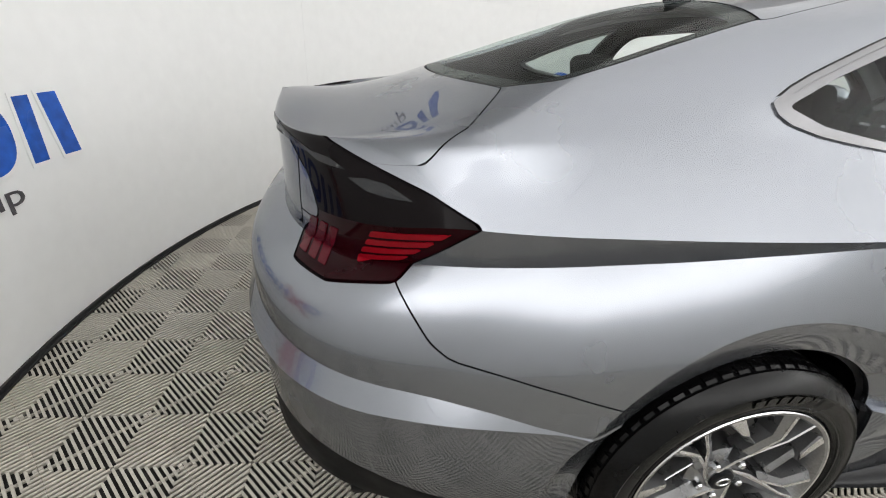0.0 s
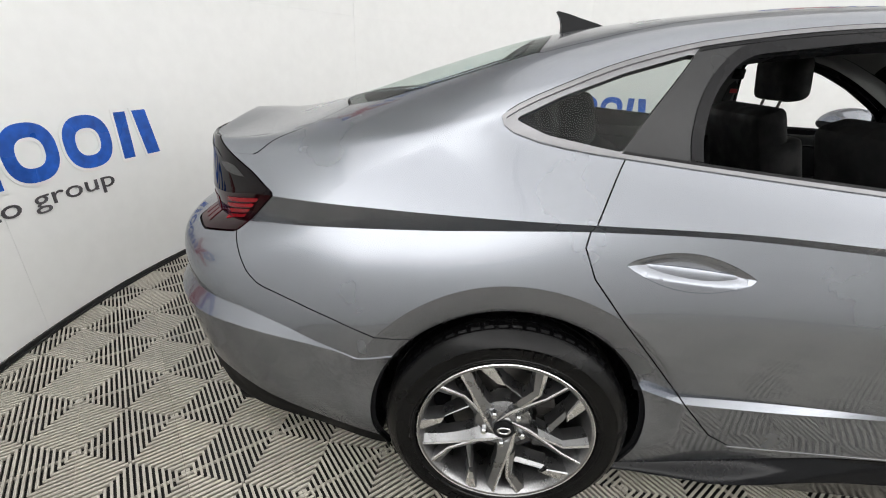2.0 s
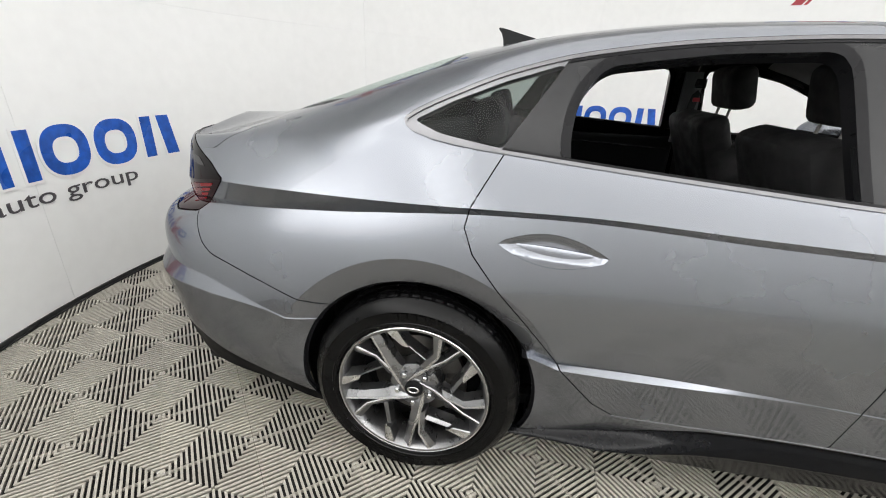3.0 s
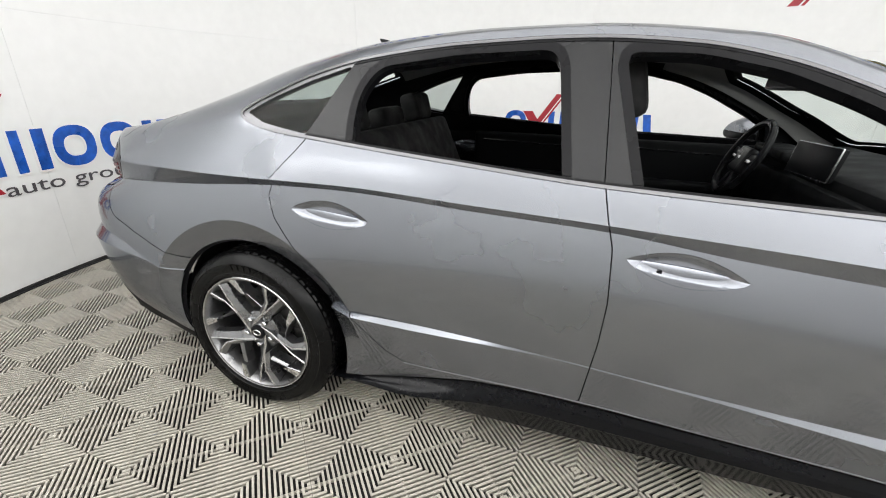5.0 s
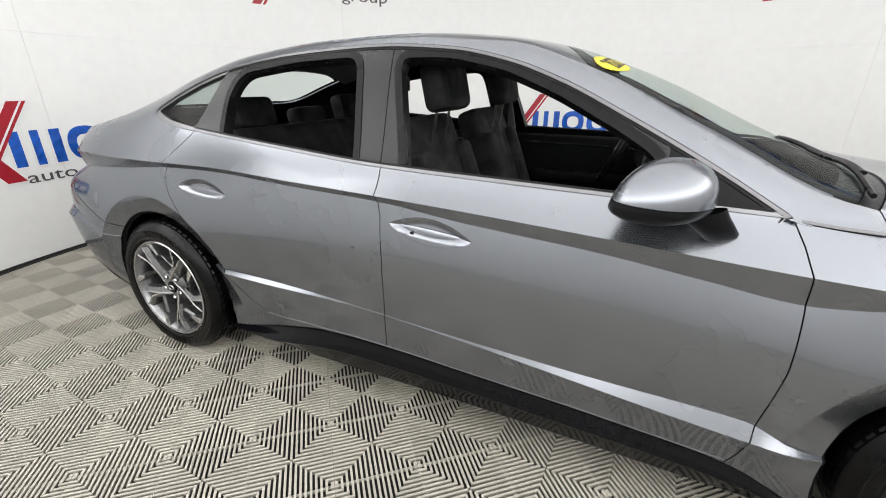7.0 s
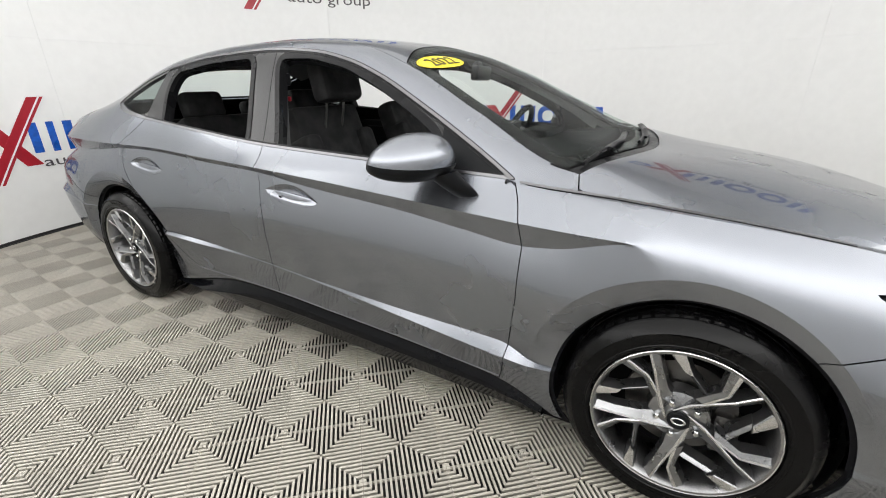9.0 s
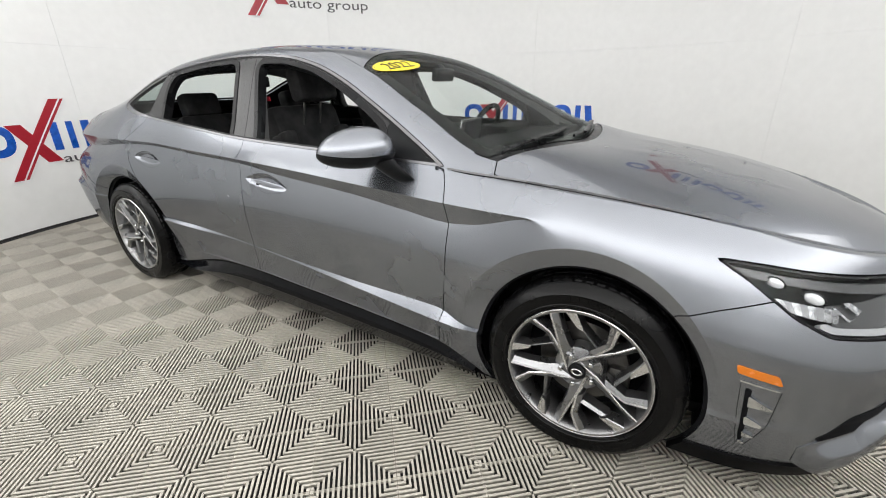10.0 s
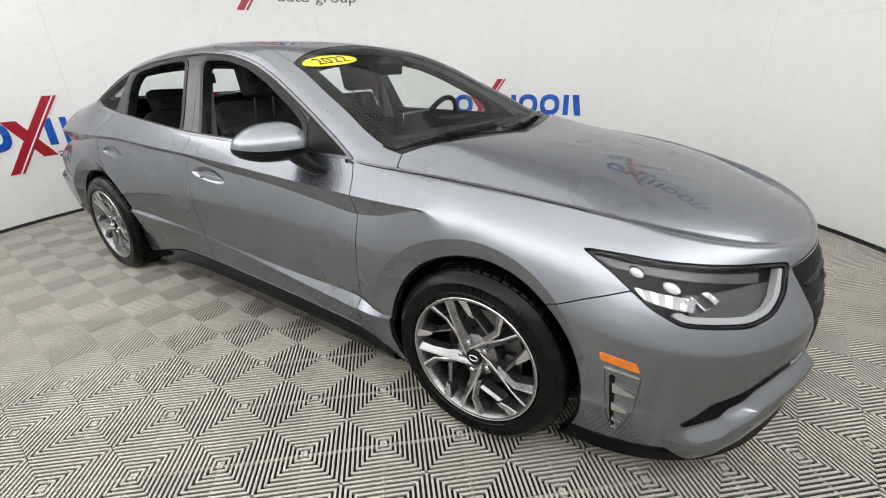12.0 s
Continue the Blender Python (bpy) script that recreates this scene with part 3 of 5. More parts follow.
TRUNK = [(-0.46, 0.0), (-0.48, 0.40), (-0.503, 0.49), (-0.61, 0.655), (-0.687, 0.713), (-0.753, 0.716), (-0.80, 0.702), (-1.3, 0.70), (-1.3, -0.1), (-0.46, -0.1)]
trunk = take(lambda V: np.where(V[:, X] < 0, np.minimum(np.maximum.reduce([outline(TRUNK)(V[:, X], ay(V)), V[:, X] - BX(ay(V)) + 0.004, 7.2 - V[:, T]]), np.maximum.reduce([V[:, X] + 0.93, ay(V) - 0.58, 5.2 - V[:, T]])), 1.0))
HEAD = [(3.164, 0.788), (3.256, 0.738), (3.36, 0.668), (3.443, 0.630), (3.592, 0.620), (3.64, 0.633), (3.662, 0.665), (3.660, 0.732), (3.592, 0.746), (3.402, 0.766), (3.283, 0.780)]
head = outline(rounded(HEAD, 0.014, 4))
lamp = take(lambda V: np.maximum.reduce([head(V[:, X], V[:, Z]), 3.0 - V[:, X], V[:, T] - 7.9]))
glasshouse = take(lambda V: np.maximum.reduce([dlo(V[:, X], V[:, Z]), 6.3 - V[:, T], V[:, T] - 8.99]), 0.001)
QG = [(0.68, 0.30), (0.605, 0.325), (0.535, 0.368), (0.425, 0.494), (0.231, 0.72), (0.155, 0.812), (0.128, 0.878), (0.141, 0.936), (0.215, 1.06)]
DG = [(1.168, 1.00), (1.185, 0.92), (1.207, 0.842), (1.217, 0.693), (1.212, 0.55), (1.20, 0.42), (1.189, 0.289)]
FG = [(2.293, 0.965), (2.325, 0.90), (2.345, 0.840), (2.354, 0.758), (2.354, 0.60), (2.335, 0.42), (2.315, 0.30), (2.300, 0.245)]
DB = smooth_curve([(0.5, 0.325), (0.7, 0.320), (1.04, 0.318), (1.25, 0.313), (1.49, 0.300), (1.9, 0.283), (2.3, 0.262), (2.7, 0.25)])         # foot of the doors
ST = smooth_curve([(0.1, 0.16), (0.25, 0.172), (0.37, 0.19), (0.55, 0.235), (0.74, 0.283), (0.88, 0.308), (1.04, 0.314), (1.25, 0.309), (1.49, 0.296), (1.9, 0.279), (2.2, 0.261), (2.32, 0.243), (2.42, 0.20), (2.5, 0.15)])   # top of the sill
LEAVES = []                                            # leaf-shaped pockets behind the door handles
for x0, x1, z0, z1 in ((0.216, 0.506, 0.848, 0.830), (1.240, 1.534, 0.820, 0.796)):
    arc = [(x0 + (x1 - x0) * t, z0 + (z1 - z0) * t, 0.043 * math.sin(math.pi * t) ** 0.85) for t in [i / 20 for i in range(21)]]
    LEAVES.append([(x, z + h) for x, z, h in arc] + [(x, z - 0.95 * h) for x, z, h in arc[-2:0:-1]])
cups = [take(lambda V: np.maximum(outline(leaf)(V[:, X], V[:, Z]), V[:, T] - 7), 0.0003) for leaf in LEAVES]
rear_door_skin = take(lambda V: np.maximum.reduce([outline(QG + [(0.215, 1.2), (1.168, 1.2)] + DG)(V[:, X], V[:, Z]), DB(V[:, X]) - V[:, Z], V[:, T] - 7.6]))
front_door_skin = take(lambda V: np.maximum.reduce([outline(DG[::-1] + [(1.168, 1.2), (2.293, 1.2)] + FG)(V[:, X], V[:, Z]), DB(V[:, X]) - V[:, Z], V[:, T] - 7.6]))
FB = [(3.05, 0.58), (3.108, 0.623), (3.20, 0.663), (3.308, 0.700), (3.45, 0.70), (4, 0.75), (4, 0), (3.05, 0)]
rocker = take(lambda V: np.maximum.reduce([V[:, Z] - ST(V[:, X]), V[:, T] - 3.0, 0.2 - V[:, X], V[:, X] - 2.7]), 0.001)
LF = smooth_curve([(3.40, 0.160), (3.463, 0.172), (3.521, 0.185), (3.60, 0.236), (3.673, 0.306), (3.714, 0.372), (3.80, 0.385)])
front_lip = take(lambda V: np.minimum(np.maximum(V[:, T] - 0.62, 2.8 - V[:, X]), np.maximum.reduce([V[:, Z] - LF(V[:, X]), 3.42 - V[:, X], V[:, T] - 3])), 0.001)
RL = smooth_curve([(-1.3, 0.42), (-0.95, 0.41), (-0.81, 0.392), (-0.676, 0.335), (-0.41, 0.232), (-0.3, 0.200)])
rear_lip = take(lambda V: np.maximum(V[:, Z] - RL(V[:, X]), V[:, X] + 0.2), 0.001)
grille = take(lambda V: np.maximum.reduce([3.2 - V[:, X], ay(V) - 0.53, V[:, Z] - 0.715, 0.40 - V[:, Z], np.abs(V[:, T] - 4) - 3.6]))
front_bumper = take(lambda V: np.maximum(outline(FB)(V[:, X], V[:, Z]), 3.0 - V[:, X]))
fender = take(lambda V: np.maximum.reduce([2.30 - V[:, X], outline([(2.293, 1.1)] + FG + [(2.30, 0.0), (5, 0), (5, 1.1)])(V[:, X], V[:, Z]), V[:, T] - 8.0]))
RB = [(-0.20, 0.585), (-0.30, 0.605), (-0.45, 0.655), (-0.556, 0.684), (-0.655, 0.708), (-0.69, 0.735), (-0.744, 0.81), (-0.765, 0.86), (-2, 0.90), (-2, 0), (-0.20, 0)]
rear_bumper = take(lambda V: np.maximum(outline(RB)(V[:, X], V[:, Z]), V[:, X] + 0.1))
frame_skin = (M, FM)

for side, tag in ((1, ""), (-1, "")):
    skin_object("side_panel", *frame_skin, PAINT, car, side)
    skin_object("fender", *fender, PAINT, car, side)
    door_r = skin_object("rear_door", *rear_door_skin, PAINT, car, side)
    door_f = skin_object("front_door", *front_door_skin, PAINT, car, side)
    for leaf, cup in zip(LEAVES, cups):
        cv, cf = refine(*cup, 3)
        deep = np.clip(-outline(leaf)(cv[:, X], cv[:, Z]) / 0.026, 0, 1)
        run = (cv[:, X] - leaf[0][0]) / (leaf[20][0] - leaf[0][0])
        deep = deep * ease(cv[:, Z] - leaf[0][1] - run * (leaf[20][1] - leaf[0][1]), -0.026, 0.006)
        cv[:, Y] += 0.002 * np.clip(deep * 8, 0, 1) + 0.012 * deep * deep * (3 - 2 * deep)
        skin_object("handle_pocket", cv, cf, PAINT, car, side, flange=0.006, sharp=30)
    skin_object("sill_backing", *rocker, INNER, car, side, offset=0.014)
skin_object("roof", *roof, PAINT, car, 0)
skin_object("hood", *hood, PAINT, car, 0)
skin_object("trunk_lid", *trunk, PAINT, car, 0)
skin_object("front_bumper", *front_bumper, PAINT, car, 0)
skin_object("rear_bumper", *rear_bumper, PAINT, car, 0)
skin_object("front_lip", *front_lip, LIPBLACK, car, 0, flange=0.03, offset=-0.007, label="black lower bumper lip")
skin_object("rear_lip", *rear_lip, LIPBLACK, car, 0, label="black lower bumper lip")
skin_object("grille", *grille, INNER, car, 0, label="dark grille")
skin_object("cowl", *cowl, TRIMBLACK, car, 0, label="black cowl", offset=0.006)
w = skin_object("windscreen", *screen, GLASS, car, 0, flange=0.0, label="clear windscreen")
w.visible_shadow = False
frit = clip(*screen, -np.maximum.reduce([9.16 - screen[0][:, T], HX(ay(screen[0])) + 0.05 - screen[0][:, X], screen[0][:, X] - CW(ay(screen[0])) + 0.06]))
skin_object("frit_band", *frit, FRIT, car, 0, flange=0.0, offset=0.004, label="black band round the glass")
frit = clip(*back_window, -np.maximum.reduce([ay(back_window[0]) - YL(back_window[0][:, X]) + 0.03, BX(ay(back_window[0])) + 0.05 - back_window[0][:, X], back_window[0][:, X] - RX(ay(back_window[0])) + 0.05]))
skin_object("frit_band", *frit, FRIT, car, 0, flange=0.0, offset=0.004, label="black band round the glass")
w = skin_object("rear_window", *back_window, GLASS, car, 0, flange=0.0, label="clear rear window")
w.visible_shadow = False

# glasshouse: pillars and door frames round the open windows
gh = glasshouse
for hole in (WIN_R, WIN_F, QUARTER):
    o = outline(hole)
    gh = clip(*gh, -o(gh[0][:, X], gh[0][:, Z]))
split = lambda V: V[:, X] - 1.168 + 0.075 * (V[:, Z] - 0.98)
nose = lambda V: (V[:, X] - 0.198) - (V[:, Z] - 1.06) * 0.68
gh_nose, gh = clip(*gh, nose(gh[0])), clip(*gh, -nose(gh[0]) + 0.001)
gh_sail, gh = clip(*gh, 2.022 - gh[0][:, X]), clip(*gh, gh[0][:, X] - 2.021)
gh_rear, gh_front = clip(*gh, split(gh[0]) + 0.0015), clip(*gh, 0.0015 - split(gh[0]))
qg = clip(*glasshouse, outline(QUARTER)(glasshouse[0][:, X], glasshouse[0][:, Z]))
for side in (1, -1):
    for half in (gh_rear, gh_front):
        skin_object("door_frame", *half, PILLAR, car, side, flange=0.018, label="dark satin window frame")
    skin_object("sail_panel", *gh_sail, GLOSSBLACK, car, side, flange=0.018, label="black corner panel behind the mirror")
    skin_object("quarter_surround", *gh_nose, SATIN, car, side, flange=0.018, label="bright surround of the quarter window")
    q = skin_object("quarter_glass", *qg, DARKGLASS, car, side, flange=0.0, offset=0.004, label="tinted quarter glass")
    q.visible_shadow = False

# dark shell behind the gaps
VD, FD = DARK0
for xc, zc, r1, r2 in ARCHES:
    VD, FD = clip(VD, FD, np.where(VD[:, T] < 6.5, r1 - 0.01 - np.hypot(VD[:, X] - xc, VD[:, Z] - zc), -1.0))
VD, FD = clip(VD, FD, np.where((VD[:, T] > 6.3) & (VD[:, T] < 9.2), -dlo(VD[:, X], VD[:, Z]) - 0.012, -1.0))
VD, FD = clip(VD, FD, -np.maximum.reduce([9.08 - VD[:, T], HX(ay(VD)) + 0.02 - VD[:, X], VD[:, X] - CW(ay(VD)) + 0.02]))
VD, FD = clip(VD, FD, -np.maximum.reduce([9.08 - VD[:, T], BX(ay(VD)) + 0.02 - VD[:, X], VD[:, X] - RX(ay(VD)) + 0.02]))
for leaf in LEAVES:
    VD, FD = clip(VD, FD, np.where(VD[:, T] < 7, -outline(leaf)(VD[:, X], VD[:, Z]) + 0.001, -1.0))
VD, FD = clip(VD, FD, -np.maximum.reduce([head(VD[:, X], VD[:, Z]) + 0.004, 3.0 - VD[:, X], VD[:, T] - 7.9]))
VD, FD = clip(VD, FD, -np.maximum.reduce([7.2 - VD[:, T], VD[:, T] - 8.4, 2.25 - VD[:, X], VD[:, X] - 2.34]))
skin_object("inner_shell", VD, FD, INNER, car, 0, flange=0.0, offset=0.014, label="dark inner body shell")


def surface_at(x, z, lo=0.0, hi=9.0):
    """Half width of the flank at (x, z), from the nearest points of the skin."""
    V = DARK0[0]
    ok = (V[:, T] >= lo) & (V[:, T] <= hi)
    W = V[ok]
    d = (W[:, X] - x) ** 2 + (W[:, Z] - z) ** 2
    i = np.argsort(d)[:4]
    k = 1 / (d[i] + 1e-8)
    return float((np.abs(W[i, Y]) * k).sum() / k.sum()), (W[i, 4:7] * k[:, None]).sum(0) / k.sum()


def on_skin(pts, out=0.0, lo=0.0, hi=9.0, side=1):
    res = []
    for x, z in pts:
        y, n = surface_at(x, z, lo, hi)
        p = np.array([x, -y, z]) + n / max(np.linalg.norm(n), 1e-6) * out
        res.append((p[0], p[1] * side, p[2]))
    return res


def dense(pts, step=0.03, closed=True):
    out = []
    P = [np.array(p, float) for p in pts]
    for a, b in zip(P, P[1:] + P[:1] if closed else P[1:]):
        n = max(1, int(np.linalg.norm(b - a) / step))
        out += [tuple(a + (b - a) * i / n) for i in range(n)]
    return out if closed else out + [tuple(P[-1])]


def strip(f, lo, hi, tlo=6.3, thi=8.99):
    """The ring of skin where lo < f < hi."""
    got = clip(*DARK0, np.maximum.reduce([f(DARK0[0]) - hi, tlo - DARK0[0][:, T], DARK0[0][:, T] - thi]))
    return clip(*got, lo - f(got[0]))


of = lambda o: (lambda V: o(V[:, X], V[:, Z]))
trim_skin = strip(of(dlo), -0.0075, 0.0010, 6.2, 8.995)
edge_skin = strip(of(dlo), -0.0145, -0.0075, 6.2, 8.995)
edge_skin = clip(*edge_skin, 0.004 - nose(edge_skin[0]))
roof_line = strip(of(dlo), 0.0012, 0.0042, 7.9, 8.995)
seals = [strip(of(outline(h)), 0.0, 0.026) for h in (WIN_R, WIN_F)]
seals = [clip(*q, dlo(q[0][:, X], q[0][:, Z]) + 0.0165) for q in seals]
hood_strip = clip(*DARK0, np.maximum.reduce([7.74 - DARK0[0][:, T], DARK0[0][:, T] - 7.965, 2.315 - DARK0[0][:, X], DARK0[0][:, X] - 3.14]))
hood_gasket = clip(*DARK0, np.maximum.reduce([7.66 - DARK0[0][:, T], DARK0[0][:, T] - 7.74, 2.315 - DARK0[0][:, X], DARK0[0][:, X] - 3.14]))


def sill_panel():
    """The sill: a hollow under the doors, a ledge that flares out towards the rear wheel, and a face that tucks in below."""
    vs, fs = [], []
    foot = smooth_curve([(0.26, 0.150), (0.5, 0.142), (1.3, 0.136), (2.0, 0.128), (2.47, 0.125)])
    xs = np.linspace(0.26, 2.46, 90)
    for x in xs:
        zt, zb = float(ST(x)), float(foot(x))
        y, nn = surface_at(x, zt, 0.0, 3.0)
        k = max(0.08, (zt - zb) / 0.17)
        flare = 0.032 * math.exp(-((x - 0.62) / 0.22) ** 2) + 0.003
        prof = [(-0.030, 0.002), (-0.004, -0.001), (-0.006, -0.010), (-0.013, -0.018), (-0.010, -0.028), (0.40 * flare - 0.002, -0.047), (flare, -0.072), (flare + 0.002, -0.080), (flare - 0.004, -0.090), (-0.016, -0.154), (-0.024, -0.165), (-0.05, -0.170), (-0.30, -0.170)]
        vs += [(x, -(y + o * min(1.0, 0.4 + k)), zt + h * k) for o, h in prof]
    n = len(prof)
    for i in range(len(xs) - 1):
        for q in range(n - 1):
            fs.append((i * n + q, i * n + q + 1, i * n + n + q + 1, i * n + n + q))
    return vs, fs


corner = clip(*DARK0, np.maximum.reduce([7.2 - DARK0[0][:, T], DARK0[0][:, T] - 8.0, 2.24 - DARK0[0][:, X], DARK0[0][:, X] - 2.335]))
corner = clip(*corner, 0.0025 - dlo(corner[0][:, X], corner[0][:, Z]))
for side in (1, -1):
    skin_object("belt_corner", *corner, PAINT, car, side, flange=0.004, offset=-0.0012)
    skin_object("window_trim", *trim_skin, SATIN, car, side, flange=0.010, offset=-0.004, label="bright chrome window surround", sharp=30)
    skin_object("roof_gasket", *roof_line, TRIMBLACK, car, side, flange=0.004, offset=-0.0012)
    skin_object("trim_gasket", *edge_skin, TRIMBLACK, car, side, flange=0.008, offset=-0.002)
    for sk in seals:
        skin_object("window_seal", *sk, TRIMBLACK, car, side, flange=0.045, offset=-0.003, label="black rubber window seal")
    vs, fs = sill_panel()
    mesh_object("rocker_panel", [(x, y * side, z) for x, y, z in vs], fs if side == 1 else [f[::-1] for f in fs], SILLBLACK, car, "gloss black lower sill panel", sharp=40)
    hem = on_skin([(x, float(DB(x)) + 0.001) for x in np.linspace(0.60, 2.30, 60)], 0.0004, 0.3, 3.0, side)
    vs, fs = tube(hem, 0.0022, 6)
    mesh_object("door_hem", vs, fs, SATIN, car, "bright door hem along the sill")
    skin_object("hood_strip", *hood_strip, SATIN, car, side, flange=0.004, offset=-0.002, label="bright strip along the hood edge")
    skin_object("strip_gasket", *hood_gasket, TRIMBLACK, car, side, flange=0.003, offset=-0.0012)

# ---------------------------------------------------------------- wheels
def make_wheel(name, x, side):
    wheel = new(name)
    wheel.parent = car
    hub_y = 0.921
    wheel.matrix_basis = pose(x, -side * hub_y, HUBZ, 0, 0, 0 if side == 1 else 180)
    # tyre: outer side towards -y
    r0, r1 = 0.222, 0.3285
    prof = [(0.230, 0.03), (0.238, 0.012), (0.246, 0.001), (0.252, -0.002), (0.254, -0.0045), (0.258, -0.0045), (0.260, -0.003), (0.272, -0.006), (0.290, -0.004), (0.294, -0.0055), (0.298, -0.003), (0.306, 0.004), (0.318, 0.014), (0.326, 0.026), (r1, 0.046), (r1, 0.060), (0.324, 0.061), (0.324, 0.067), (r1, 0.068), (r1, 0.096),
            (0.324, 0.097), (0.324, 0.105), (r1, 0.106), (r1, 0.135), (0.324, 0.136), (0.324, 0.143), (r1, 0.144), (r1, 0.165), (0.32, 0.190), (0.29, 0.212), (0.25, 0.212), (0.222, 0.20), (0.215, 0.18)]
    vs, fs = lathe(prof, 96)
    tyre = mesh_object("tyre", vs, fs, RUBBER, wheel, "black rubber tyre")
    vs, fs = [], []
    for i in range(60):                                  # shoulder blocks of the tread
        a = 2 * math.pi * i / 60
        for (ya, yb) in ((0.016, 0.058), (0.146, 0.186)):
            b = len(vs)
            for da in (-0.038, 0.030):
                for rr, yy in ((0.316 if ya < 0.1 else 0.33, ya), (0.3310, ya + 0.022 if ya < 0.1 else ya), (0.3310, yb if ya < 0.1 else yb - 0.02), (0.322, yb)):
                    vs.append((rr * math.cos(a + da), yy, rr * math.sin(a + da)))
            fs += [(b, b + 1, b + 5, b + 4), (b + 1, b + 2, b + 6, b + 5), (b + 2, b + 3, b + 7, b + 6), (b, b + 3, b + 2, b + 1), (b + 4, b + 5, b + 6, b + 7)]
    tagged(mesh_object("tread", vs, fs, RUBBER, wheel, sharp=20), kind="stuff")
    for a0, cnt in ((1.15, 7), (4.2, 7)):                # raised plain bars where the sidewall is lettered
        for q in range(cnt):
            a = a0 + 0.095 * q
            vs = [((0.268 + dr) * math.cos(a + da), yy - (0.004 if dr < 0.03 else 0.0), (0.268 + dr) * math.sin(a + da)) for da in (0.0, 0.034, 0.072) for dr, yy in ((0.0, -0.0030), (0.024, -0.0065))]
            mesh_object("sidewall_bar", vs, [(0, 1, 3, 2), (2, 3, 5, 4)], RUBBER, wheel, smooth=False)
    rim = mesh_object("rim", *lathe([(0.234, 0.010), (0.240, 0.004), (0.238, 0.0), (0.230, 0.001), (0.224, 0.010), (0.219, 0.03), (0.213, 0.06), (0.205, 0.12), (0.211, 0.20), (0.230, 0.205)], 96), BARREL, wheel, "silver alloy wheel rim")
    mesh_object("rim_edge", *lathe([(0.2325, 0.006), (0.2350, 0.001), (0.2385, -0.0012), (0.2405, 0.001), (0.2405, 0.006)], 96), ALLOY, wheel, "grey rim edge")
    # five groups of slanted arms, each with cast flanks and a machined face
    for k in range(5):
        a = 2 * math.pi * k / 5 + radians(51.0 if x < 1 else 44.0)
        for sgn in range(4):
            facet, edge, flank = spoke(a, sgn)
            mesh_object("spoke", *facet, ALLOYDARK, rim, sharp=18)
            mesh_object("machined_edge", *edge, ALLOYDARK if sgn == 2 else ALLOY, rim, sharp=25)
            mesh_object("spoke_side", *flank, ALLOYDARK, rim, sharp=18)
    mesh_object("hub", *lathe([(0.0, 0.026), (0.034, 0.026), (0.037, 0.030), (0.060, 0.034), (0.080, 0.045), (0.085, 0.09)], 48), ALLOYDARK, wheel)
    mesh_object("centre_cap", *lathe([(0.0, 0.016), (0.024, 0.017), (0.029, 0.020), (0.030, 0.028)], 40), GLOSSBLACK, wheel, "black wheel centre cap")
    vs, fs = lathe([(0.010, 0.0165), (0.0115, 0.0148), (0.0145, 0.0148), (0.016, 0.0165)], 28)
    mesh_object("badge", [(v[0] * 1.25, v[1], v[2] * 0.8) for v in vs], fs, CHROME, wheel)
    for k in range(5):
        a = 2 * math.pi * k / 5 + radians(51.0 if x < 1 else 44.0)
        vs, fs = lathe([(0.0, 0.018), (0.007, 0.018), (0.0098, 0.022), (0.0105, 0.042), (0.015, 0.043)], 6)
        vs = [(v[0] + 0.056 * math.cos(a), v[1], v[2] + 0.056 * math.sin(a)) for v in vs]
        mesh_object("lug_nut", vs, fs, CHROME, wheel, sharp=20)
    mesh_object("brake_disc", *lathe([(0.07, 0.075), (0.075, 0.098), (0.150, 0.100), (0.151, 0.122), (0.07, 0.122)], 64), STEEL, wheel, "steel brake disc")
    bm = bmesh.new()
    box(bm, 0.125 * side, 0.10, -0.045, 0.07, 0.055, 0.13, 0.015)
    part("brake_caliper", bm, STEEL, wheel)
    # plain dark disc that closes the barrel behind the brake
    mesh_object("back_disc", *lathe([(0.0, 0.15), (0.212, 0.15), (0.212, 0.155)], 40), INNER, wheel)
    return wheel


RIM_R = 0.2325
ARMS = [     # stations of (radius, degrees) for both edges of one arm: main blade, branch, fin, its bright tip
    [((0.15, 22), (0.15, 80)), ((0.31, -6), (0.29, 32)), ((0.45, -2), (0.45, 15)), ((0.72, -3.5), (0.72, 4.6)), ((1.0, -5), (1.0, 1.6))],
    [((0.39, 29), (0.42, 12)), ((0.69, 16.5), (0.72, 9.6)), ((1.0, 24.5), (1.0, 16.5))],
    [((0.76, 50.0), (0.73, 44.5)), ((0.50, 26), (0.53, 20))],
    [((1.0, 61), (1.0, 51.5)), ((0.76, 51), (0.73, 43.5))],
]


def arm_depth(r):
    return 0.024 - 0.021 * min(1.0, max(0.0, (r - 0.03) / 0.15)) ** 1.2


def arm_edges(a, k):
    for (r0, d0), (r1, d1) in ARMS[k]:
        sunk = 0.011 if k == 2 else 0.0
        yield [Vector((RIM_R * r * math.cos(a + radians(d)), RIM_R * r * math.sin(a + radians(d)))) for r, d in ((r0, d0), (r1, d1))], sunk + arm_depth(RIM_R * (r0 + r1) / 2)


